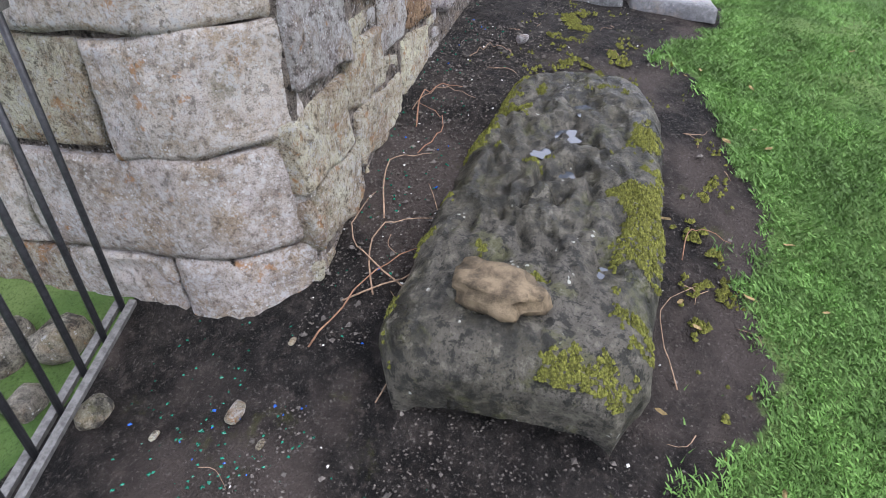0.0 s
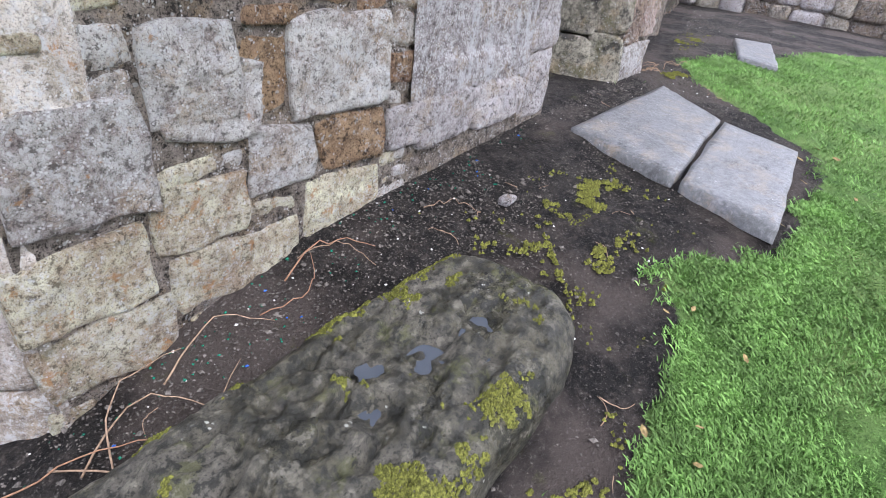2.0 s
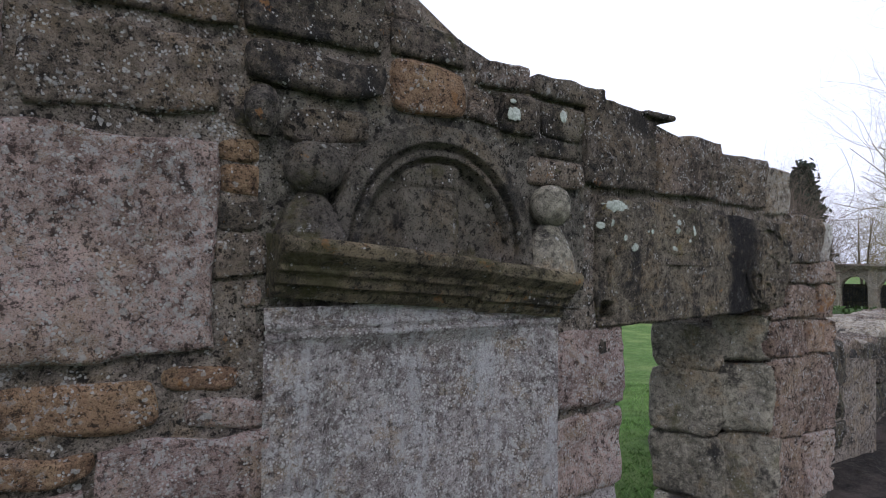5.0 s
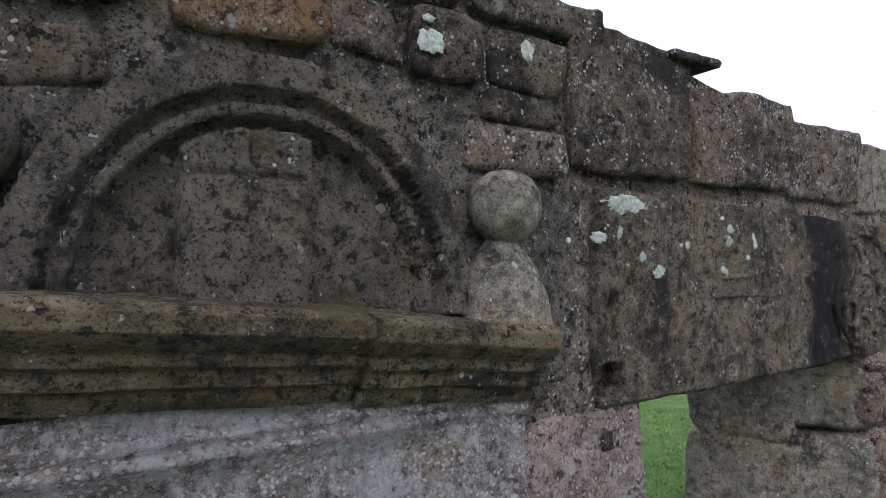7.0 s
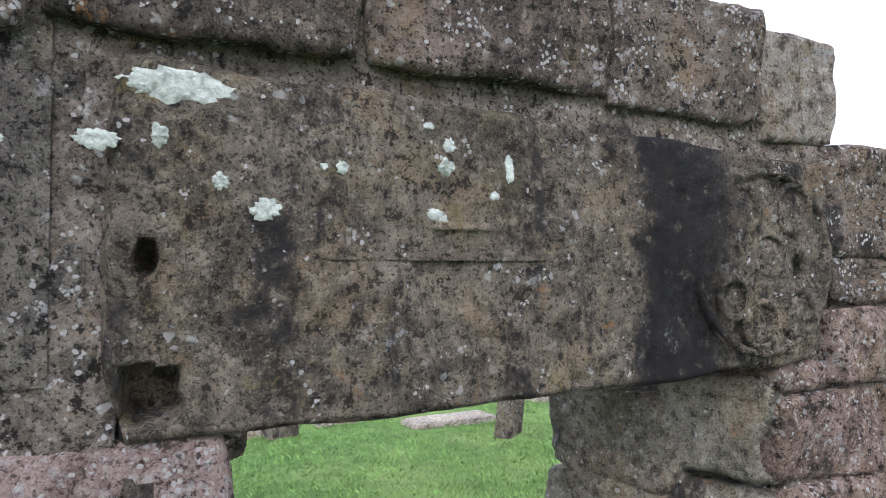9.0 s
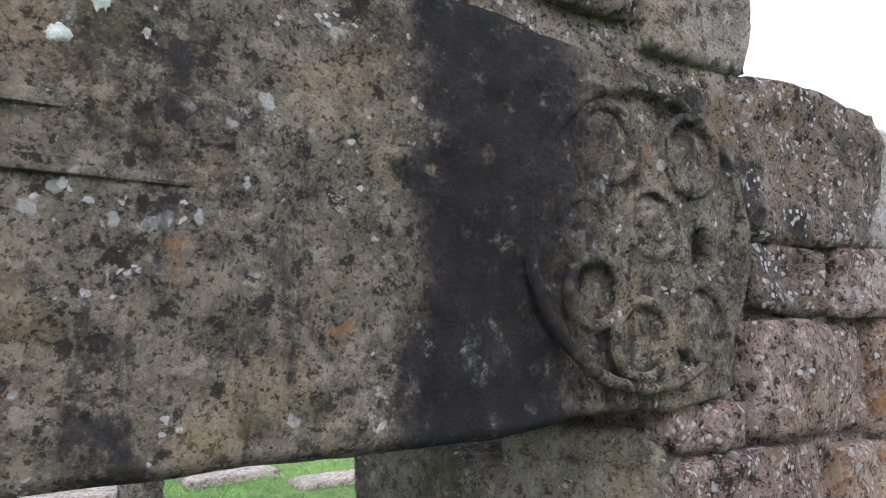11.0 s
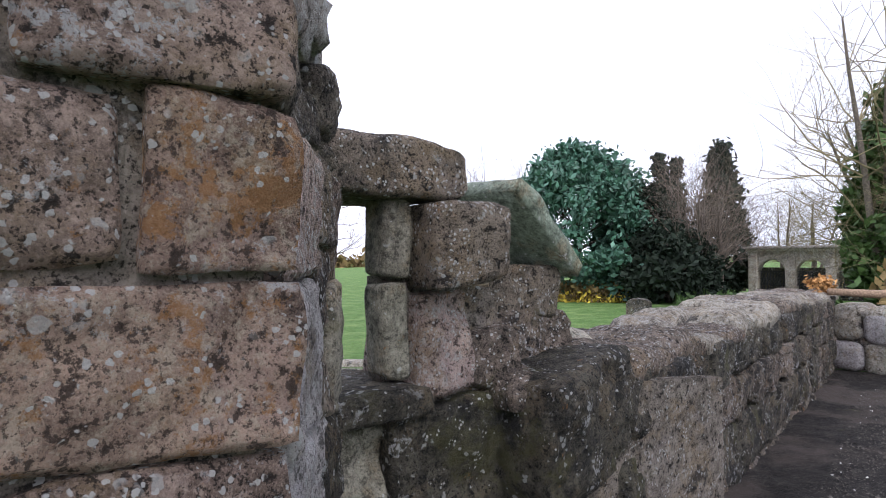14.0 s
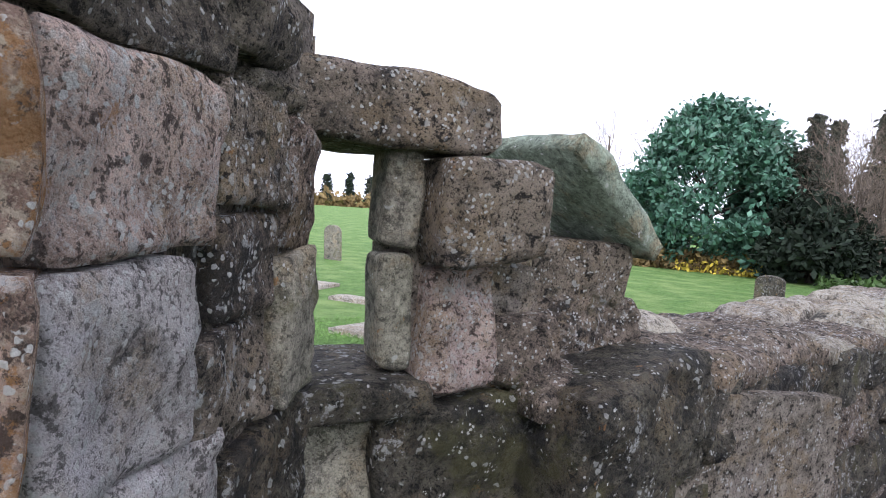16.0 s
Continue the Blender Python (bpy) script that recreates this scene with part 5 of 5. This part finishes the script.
# pebbles, grit and chips of coloured gravel
def grit(name, count, pick, size, mat, label, salt):
    r = random.Random(salt)
    pile = Pile()
    made = 0
    while made < count:
        x, y = pick(r)
        if turf_at(x, y) > 0.4:
            made += 1
            continue
        s = size * r.uniform(0.4, 1.5)
        z = land(x, y) + s * 0.25 + 0.004
        a = r.uniform(0, 6.28)
        vs = [Vector((x + s * k * math.cos(a + t), y + s * k * math.sin(a + t), z + dz * s)) for t, k, dz in ((0, 1, 0), (1.4, 0.8, 0.1), (2.9, 1.1, -0.1), (4.4, 0.75, 0.1), (0.6, 0.3, 0.6), (0, 0.0, -0.7))]
        pile.add(vs, [(0, 1, 4), (1, 2, 4), (2, 3, 4), (3, 0, 4), (1, 0, 5), (2, 1, 5), (3, 2, 5), (0, 3, 5)])
        made += 1
    return tagged(part(name, pile.mesh(name, False), mat, None), label, "gravel", kind="stuff")


def near_wall(r):
    x = r.uniform(0.6, 7.0) if r.random() < 0.7 else r.uniform(7.0, 13.0)
    return x, -abs(r.gauss(0.1, 0.55)) + 0.02 + max(0.0, (x - 7.0) * 0.25)



grit("grit", 22000, near_wall, 0.0045, PEBBLE, "fine grit and pebbles scattered on dark soil", 1)
grit("pebbles", 900, near_wall, 0.011, PEBBLE, "small grey pebbles on dark soil", 2)
grit("pale_chips", 260, near_wall, 0.006, plain("white_chips", (0.5, 0.49, 0.46), 0.7, 0.2), "small white stone chips on dark soil", 3)
corner = lambda r: (r.gauss(1.45, 0.22), r.gauss(0.05, 0.2)) if r.random() < 0.55 else (r.uniform(1.9, 4.6), -abs(r.gauss(0.02, 0.16)) - 0.02)
grit("green_glass_chips", 420, corner, 0.0055, plain("green_glass_gravel", (0.01, 0.12, 0.075), 0.25, 0.5), "scattered green glass gravel on dark soil", 4)
grit("blue_glass_chips", 40, corner, 0.006, plain("blue_glass_gravel", (0.02, 0.10, 0.4), 0.25, 0.4), "scattered blue glass gravel on dark soil", 5)
for k, (x, y, s) in enumerate(((1.50, 0.10, 0.045), (1.38, 0.30, 0.02), (1.42, -0.02, 0.02), (3.80, -0.39, 0.06), (1.74, 0.02, 0.02))):
    boulder("loose_stone", (x, y, land(x, y) + s * 0.2), (s, s * 0.55, s * 0.35), 20 + k, STONE["pale"] if k == 3 else STONE["buff"], "small loose stone on the soil", "stone", "small stones on the soil", 0.2, 6)

# ---- turf ----
def blades(name, count, pick, length, salt, label):
    r = random.Random(salt)
    verts, faces = [], []
    for i in range(count):
        x, y = pick(r)
        if turf_at(x, y) + 0.45 * n3(x, y, 2, 9) + r.gauss(0, 0.12) < 0.55:
            continue
        thin = 0.55 + 0.6 * n3(x, y, 5, 3)
        if r.random() > thin + 0.45:
            continue
        h = length * r.uniform(0.5, 1.3)
        a, lean = r.uniform(0, 6.28), r.uniform(0.3, 1.2) * h
        w = 0.0022 + 0.0012 * r.random()
        z = land(x, y) + 0.008
        k = len(verts)
        c, s = math.cos(a), math.sin(a)
        verts += [(x - s * w, y + c * w, z), (x + s * w, y - c * w, z), (x + c * lean * 0.45 + s * w * 0.7, y + s * lean * 0.45 - c * w * 0.7, z + h * 0.6), (x + c * lean, y + s * lean, z + h * 0.85)]
        faces += [(k, k + 1, k + 2), (k, k + 2, k + 3)]
    return tagged(part(name, mesh_from(name, verts, faces, False), GRASS, None), label, "grass", kind="stuff")


blades("grass", 150000, lambda r: (r.uniform(1.0, 5.2), -1.0 - abs(r.gauss(0, 0.8))), 0.026, 1, "short bright green mown grass")
blades("grass", 70000, lambda r: (r.uniform(5.2, 11.5), -0.05 - r.random() ** 1.5 * 3.0), 0.03, 2, "short bright green mown grass")
blades("grass", 60000, lambda r: (r.uniform(4.0, 9.5), 0.7 + r.random() ** 1.6 * 6), 0.035, 3, "green churchyard grass behind the wall")
rnd = random.Random(8)
LEAF = mesh_from("leaf", [(-0.03, 0, 0), (-0.01, 0.014, 0.006), (0.02, 0.012, 0.004), (0.035, 0, 0.01), (0.018, -0.013, 0.003), (-0.012, -0.012, 0.005)], [(0, 1, 2, 3), (0, 3, 4, 5)], False)
LEAF.materials.append(DEADLEAF)
for k in range(34):
    x = rnd.uniform(1.2, 6.0)
    y = -1.1 - abs(rnd.gauss(0, 0.6))
    ob = tagged(new("fallen_leaf", LEAF), "small brown dead leaf on the grass", "leaf", "fallen leaves")
    ob.matrix_world = Matrix.Translation((x, y, land(x, y) + 0.028)) @ Euler((rnd.uniform(-0.4, 0.4), rnd.uniform(-0.4, 0.4), rnd.uniform(0, 6))).to_matrix().to_4x4() @ Matrix.Diagonal((*[rnd.uniform(0.4, 0.9)] * 3, 1))


# ---- churchyard beyond ----
def headstone(at, w, h, t, turn, lean, label, mat, top="round"):
    outline = [(-w / 2, -0.15), (w / 2, -0.15), (w / 2, h * 0.8)]
    if top == "round":
        outline += [(w / 2 * math.cos(a), h * 0.8 + h * 0.2 * math.sin(a)) for a in [math.pi * i / 10 for i in range(1, 10)]]
    else:
        outline += [(w * 0.5, h), (-w * 0.5, h * 0.97)]
    outline.append((-w / 2, h * 0.8))
    bm = prism(outline, -t / 2, t / 2)
    bmesh.ops.bevel(bm, geom=bm.edges[:], offset=0.012, segments=1, affect="EDGES")
    ob = tagged(part("headstone", bm, mat, None), label, "headstone", "headstones")
    ob.matrix_world = Matrix.Translation(at) @ Matrix.Rotation(radians(turn), 4, "Z") @ Matrix.Rotation(radians(lean), 4, "Y") @ Matrix.Rotation(radians(4), 4, "X")
    return ob


headstone((7.45, 4.0, land(7.45, 4.0)), 0.30, 0.62, 0.16, 40, 4, "leaning dark grey weathered headstone in grass", STONE["dark"], "flat")
headstone((5.56, 4.9, land(5.56, 4.9)), 0.28, 0.2, 0.2, 20, 0, "low broken dark headstone in grass", STONE["dark"], "flat")
headstone((18.0, 7.4, land(18, 7.4)), 0.55, 0.62, 0.2, -60, 0, "small rounded dark headstone on the lawn", STONE["black"])
headstone((10.9, 14.5, land(10.9, 14.5)), 0.5, 0.9, 0.14, -60, 0, "plain grey headstone standing in grass", STONE["worn"])
for k, (x0, y0, L, W, turn) in enumerate(((4.2, 4.9, 1.25, 0.5, 4), (5.95, 5.1, 0.8, 0.5, 10), (6.75, 4.5, 0.9, 0.35, 5), (8.3, 8.5, 1.7, 0.6, 40), (8.6, 5.2, 1.7, 0.6, 30), (9.0, 8.2, 3.0, 0.3, -50))):
    a = radians(turn)
    q = [(x0 + L * math.cos(a) * u - W * math.sin(a) * v, y0 + L * math.sin(a) * u + W * math.cos(a) * v) for u, v in ((0, 0), (1, 0), (1, 1), (0, 1))]
    flagstone(q, lambda x, y: land(x, y) + 0.07, 0.12, STONE["top"], "pale flat ledger stone set in grass", "ledger stones", 10 + k)

# low field boundary and mauso-like arcade
def arcade():
    """Row of pointed arches with iron grilles under a flat stone roof."""
    g = thing("arched_burial_enclosure", "grey stone burial enclosure with pointed arches and iron grilles", "tomb building", (31.25, 8.4, 0))
    M = Matrix.Translation((31.25, 10.95, -0.1)) @ Matrix.Rotation(radians(-90), 4, "Z")
    bays, bw, hgt = 4, 1.42, 2.05
    outline_mat = STONE["top"]

    def local(name, bm, mat, label=""):
        ob = part(name, bm, mat, g, label)
        ob.matrix_basis = M
        return ob

    for i in range(bays + 1):
        x = i * bw
        local("pier", box(x - 0.17, -0.08, 0, x + 0.17, 0.4, 1.95, 0.02), outline_mat)
    for i in range(bays):
        x0, x1 = i * bw + 0.17, (i + 1) * bw - 0.17
        mid, half = (x0 + x1) / 2, (x1 - x0) / 2
        arch = [(x0, 1.0)]
        for s in range(9):
            t = s / 8
            arch.append((mid - half * math.cos(math.pi / 2 * t), 1.05 + 0.58 * math.sin(math.pi / 2 * t)))
        for s in range(7, -1, -1):
            t = s / 8
            arch.append((mid + half * math.cos(math.pi / 2 * t), 1.05 + 0.58 * math.sin(math.pi / 2 * t)))
        arch += [(x1, 1.0), (x1, 1.95), (x0, 1.95)]
        local("arch", prism(arch, 0.02, 0.34), outline_mat)
        grille = Pile()
        for s in range(9):
            xx = x0 + (x1 - x0) * (s + 0.5) / 9
            v, f = tube([Vector((xx, 0.2, 0)), Vector((xx, 0.2, 1.15))], [0.016, 0.016], 4)
            grille.add(v, f)
        for zz in (0.1, 0.6, 0.85, 1.15):
            v, f = tube([Vector((x0, 0.2, zz)), Vector((x1, 0.2, zz))], [0.018, 0.018], 4)
            grille.add(v, f)
        for s in range(9):
            xx = x0 + (x1 - x0) * (s + 0.5) / 9
            for zz in (0.72, 1.0):
                v, f = tube([Vector((xx - 0.06, 0.2, zz - 0.1)), Vector((xx + 0.06, 0.2, zz + 0.1))], [0.012, 0.012], 4)
                grille.add(v, f)
        local("grille", grille.mesh("grille", False), IRON)
        # added dark sheet behind each grille, standing in for the shaded interior
        local("shade_wall", box(x0 - 0.1, 0.5, 0, x1 + 0.1, 0.6, 1.3), STONE["black"])
    local("entablature", box(-0.25, -0.12, 1.95, bays * bw + 0.25, 0.5, 2.06, 0.015), outline_mat)
    local("roof_slab", box(-0.32, -0.22, 2.06, bays * bw + 0.32, 2.5, 2.16, 0.02), STONE["top"])
    return g


arcade()


# ---- trees and shrubs ----
def grow(pile, tips, base, heading, length, radius, level, r, spread=0.6, lift=0.25, curl=0.25, forks=(3, 5), thin=0.62):
    pts, radii = [base], [radius]
    d = heading.normalized()
    n = 5 if level > 1 else 4
    p = base.copy()
    for i in range(n):
        d = (d + Vector((r.uniform(-curl, curl), r.uniform(-curl, curl), r.uniform(-curl, curl) + lift * 0.12))).normalized()
        p = p + d * length / n
        pts.append(p.copy())
        radii.append(radius * (1 - 0.62 * (i + 1) / n))
    v, f = tube(pts, radii, 6 if level > 3 else (4 if level > 1 else 3))
    pile.add(v, f)
    if level == 0:
        tips.append(pts[-1])
        return
    for _ in range(r.randint(*forks)):
        t = r.uniform(0.25, 1.0)
        k = min(n - 1, int(t * n))
        q = pts[k].lerp(pts[k + 1], t * n - k)
        side = Vector((r.gauss(0, 1), r.gauss(0, 1), r.gauss(0, 0.7) + lift)).normalized()
        grow(pile, tips, q, (d * (1 - spread) + side * spread), length * r.uniform(0.5, 0.78), radii[k] * thin, level - 1, r, spread, lift, curl, forks, thin)


def bare_tree(at, height, radius, salt, label, mat=None, levels=5, spread=0.55, forks=(3, 5), stems=1, lift=0.3):
    r = random.Random(salt)
    g = thing("bare_tree", label, "tree", at)
    pile, fine, tips = Pile(), Pile(), []
    for s in range(stems):
        head = Vector((r.uniform(-0.3, 0.3), r.uniform(-0.3, 0.3), 1)) if stems > 1 else Vector((0.03, 0.02, 1))
        trunk = Pile()
        pts = [Vector(at) + Vector((0, 0, -0.2))]
        d = head.normalized()
        n = 6
        for i in range(n):
            d = (d + Vector((r.uniform(-0.1, 0.1), r.uniform(-0.1, 0.1), 0.05))).normalized()
            pts.append(pts[-1] + d * height * 0.75 / n)
        radii = [radius * (1 - 0.8 * i / n) for i in range(n + 1)]
        pile.add(*tube(pts, radii, 8))
        for k in range(2, n + 1):
            for _ in range(4):
                side = Vector((r.gauss(0, 1), r.gauss(0, 1), r.uniform(0.1, 1.2))).normalized()
                grow(fine, tips, pts[k], side, height * r.uniform(0.2, 0.36), radii[k] * 0.36, levels - 2, r, spread, lift, 0.25, forks)
    part("trunk", pile.mesh("trunk"), BARK, g)
    part("crown", fine.mesh("crown", False), mat or TWIGS, g)
    return g, tips, pts


def leaf_cloud(points, size, r, per=1, droop=0.0):
    pile = Pile()
    for p in points:
        for _ in range(per):
            s = size * r.uniform(0.6, 1.4)
            a = Vector((r.gauss(0, 1), r.gauss(0, 1), r.gauss(0, 1))).normalized()
            b = a.orthogonal().normalized()
            b = (Matrix.Rotation(r.uniform(0, 6.28), 3, a) @ b) * s * 0.5
            c = a.cross(b).normalized() * s
            q = p + Vector((r.gauss(0, 1), r.gauss(0, 1), r.gauss(0, 1))) * size * 0.8
            k = [q - c, q + b, q + c, q - b]
            pile.add(k, [(0, 1, 2, 3)])
    return pile


def evergreen(at, width, height, salt, mat, label, leaf=0.16, count=9000, name="evergreen_tree", shape=None, category="tree", stem=0.14):
    """A leafy crown: limbs under clumps of leaves with gaps and an uneven outline."""
    r = random.Random(salt)
    g = thing(name, label, category, at)
    wood, tips = Pile(), []
    top = Vector(at) + Vector((0, 0, height * 0.8))
    wood.add(*tube([Vector(at) + Vector((0, 0, -0.2)), Vector(at) + Vector((0.1, 0, height * 0.4)), top], [stem, stem * 0.7, stem * 0.2], 7))
    shape = shape or (lambda t: math.sin(math.pi * min(1, 0.16 + 0.84 * t) ** 0.85) ** 0.6)
    clumps = []
    for _ in range(150):
        t = r.random()
        a = r.uniform(0, 6.283)
        rad = width / 2 * shape(t) * (0.55 + 0.45 * r.random() ** 0.5) * (1 + 0.25 * n3(math.cos(a) * 2, math.sin(a) * 2, t * 4 + salt, 1))
        clumps.append((Vector(at) + Vector((rad * math.cos(a), rad * math.sin(a), height * (0.06 + 0.94 * t))), width * r.uniform(0.05, 0.11)))
    for c, s in clumps[:60]:
        start = Vector(at).lerp(top, max(0.05, min(0.95, (c.z - at[2]) / height * 0.8)))
        wood.add(*tube([start, start.lerp(c, 0.6) + Vector((0, 0, -0.1)), c], [stem * 0.35, stem * 0.2, stem * 0.05], 4))
    pts = []
    for i in range(count):
        c, s = clumps[i % len(clumps)]
        v = Vector((r.gauss(0, 1), r.gauss(0, 1), r.gauss(0, 0.8)))
        pts.append(c + v.normalized() * s * r.uniform(0.3, 1.25))
    part("trunk", wood.mesh("trunk"), BARK, g)
    part("crown", leaf_cloud(pts, leaf, r).mesh("crown", False), mat, g)
    return g


def spot(d, degrees, z=None):
    """A place d metres from the end of the walk, so many degrees from the x axis."""
    x, y = 6.25 + d * math.cos(radians(degrees)), -0.6 + d * math.sin(radians(degrees))
    return (x, y, land(x, y) if z is None else z)


evergreen(spot(25, 39.5), 6.4, 5.9, 1, EVERGREEN, "large glossy blue-green evergreen tree beyond the lawn", 0.13, 26000)
evergreen(spot(26.5, 34.8), 3.0, 4.3, 2, EVERGREEN, "blue-green evergreen shrub beyond the lawn", 0.18, 5000)
cone = lambda t: max(0.05, (1 - t) ** 0.7 * (0.6 + 0.4 * min(1, t * 6)))
evergreen(spot(25, 33.0), 2.6, 4.3, 3, YEW, "dark yew beside bare shrubs", 0.13, 8000, "conifer", None, stem=0.1)
evergreen(spot(28, 32.2), 1.4, 6.1, 4, YEW, "slim dark cypress in the hedge line", 0.12, 5000, "conifer", cone)
evergreen(spot(28.5, 30.8), 1.3, 5.9, 5, YEW, "slim dark cypress in the hedge line", 0.12, 5000, "conifer", cone)
evergreen(spot(29, 27.2), 2.8, 6.4, 6, YEW, "tall dark pointed conifer behind bare shrubs", 0.14, 8000, "conifer", cone)
evergreen(spot(23, 31.6), 3.4, 2.6, 14, YEW, "dark clipped yew bush at the lawn's edge", 0.13, 9000, "conifer", None)
for k, (d, a, h, rr) in enumerate(((23.5, 29.0, 5.2, 0.08), (24.5, 27.4, 5.6, 0.09), (26, 30.2, 6.8, 0.10), (32, 25.5, 5.6, 0.08))):
    bare_tree(spot(d, a), h, rr, 30 + k, "bare grey-brown shrub with many thin stems", levels=5, stems=3, forks=(3, 4))
bare_tree(spot(36, 48), 8.5, 0.22, 41, "far bare tree behind the churchyard", levels=5)
bare_tree(spot(34, 45), 7.5, 0.2, 42, "far bare tree behind the churchyard", levels=5)
bare_tree(spot(40, 37.4), 9.5, 0.16, 43, "thin bare tree rising behind the evergreens", levels=4)
bare_tree(spot(42, 62.5), 8.5, 0.18, 44, "far bare tree standing in the field", levels=5)
bare_tree(spot(20, 67), 3.0, 0.06, 45, "small bare bush in the field", levels=4, stems=2)
g, tips, stem = bare_tree(spot(16.5, 15.5), 9.5, 0.11, 51, "tall bare tree clad in ivy by the boundary wall", HAZEL, 5, 0.6, (3, 5), 2)
for k, (d, a, h, w) in enumerate(((16.6, 15.2, 5.2, 1.6), (17.5, 11.5, 4.6, 2.2), (15.5, 8.0, 3.4, 2.0))):
    evergreen(spot(d, a), w, h, 60 + k, IVY, "ivy thicket climbing a bare tree trunk", 0.13, 8000, "ivy_bush", None, "shrub", 0.12)
for k, (d, a, h, rr) in enumerate(((34, 20.5, 6.4, 0.09), (18.5, 14.5, 7.0, 0.12), (16.0, 10.5, 5.2, 0.09), (17.0, 5.5, 5.5, 0.1), (36, 22.5, 6.4, 0.09), (17.5, 12.0, 4.0, 0.07))):
    bare_tree(spot(d, a), h, rr, 70 + k, "tangled bare shrub with yellowish twigs", HAZEL, 5, 0.65, (3, 5), 3, 0.15)


def bed_of(name, place, count, size, mat, label, category, salt, rise=0.5):
    r = random.Random(salt)
    pts = []
    for _ in range(count):
        x, y = place(r)
        pts.append(Vector((x, y, land(x, y) + r.random() ** 2 * rise)))
    return tagged(part(name, leaf_cloud(pts, size, r).mesh(name, False), mat, None), label, category, kind="stuff")


def strip(d0, d1, a0, a1):
    def place(r):
        q = spot(r.uniform(d0, d1), r.uniform(a0, a1))
        return q[0], q[1]
    return place


bed_of("flower_bed", strip(22.5, 24.5, 33.5, 46), 5000, 0.10, LEAFLITTER, "brown leaf litter and low stems under the trees", "undergrowth", 1, 0.7)
bed_of("flowers", strip(22.3, 23.5, 34.5, 42), 700, 0.09, BRIGHTFLOWER, "small yellow flowers along the bed", "flowers", 2, 0.35)
bed_of("ground_ivy", strip(20.5, 24.5, 19, 31), 7000, 0.10, IVY, "low green ivy and weeds before the tomb building", "undergrowth", 3, 0.3)
bed_of("undergrowth", strip(14.0, 17.0, -4, 16), 6000, 0.12, LEAFLITTER, "tangled brown undergrowth behind the boundary wall", "undergrowth", 4, 1.4)
bed_of("hedge", lambda r: (r.uniform(-60, 90), 95 + r.uniform(-1.5, 1.5)), 6000, 0.7, LEAFLITTER, "far field hedge of brown twigs", "hedge", 5, 1.6)
for k in range(7):
    x = 22 + k * 3.9 + random.Random(k).uniform(-0.6, 0.6)
    evergreen((x, 110, 0), 2.0, 5.5 + random.Random(k + 5).uniform(-1, 1), 100 + k, YEW, "distant dark conifer on the skyline", 0.35, 700, "conifer", cone)

# bunch of dried flowers and a bleached log on the low wall's end
q = LOW @ Vector((7.0, 0.1, 0))
bunch = thing("dried_flowers", "faded orange bunch of dried flowers on the wall", "flowers", (q.x, q.y, 1.3))
r = random.Random(9)
part("petals", leaf_cloud([Vector((q.x, q.y, 1.42)) + Vector((r.gauss(0, 0.05), r.gauss(0, 0.07), r.gauss(0, 0.035))) for _ in range(310)], 0.03, r).mesh("petals", False), plain("faded_orange_petals", (0.42, 0.22, 0.08), 0.8, 0.4, 20, bump=0.0), bunch)
v, f = tube([Vector((q.x - 0.1, q.y - 0.1, 1.33)), Vector((q.x + 0.25, q.y - 0.5, 1.30)), Vector((q.x + 0.3, q.y - 0.75, 1.36))], [0.04, 0.05, 0.02], 7)
log = tagged(part("bleached_branch", mesh_from("bleached_branch", v, f), TWIG, None), "short bleached branch lying on the wall", "branch")
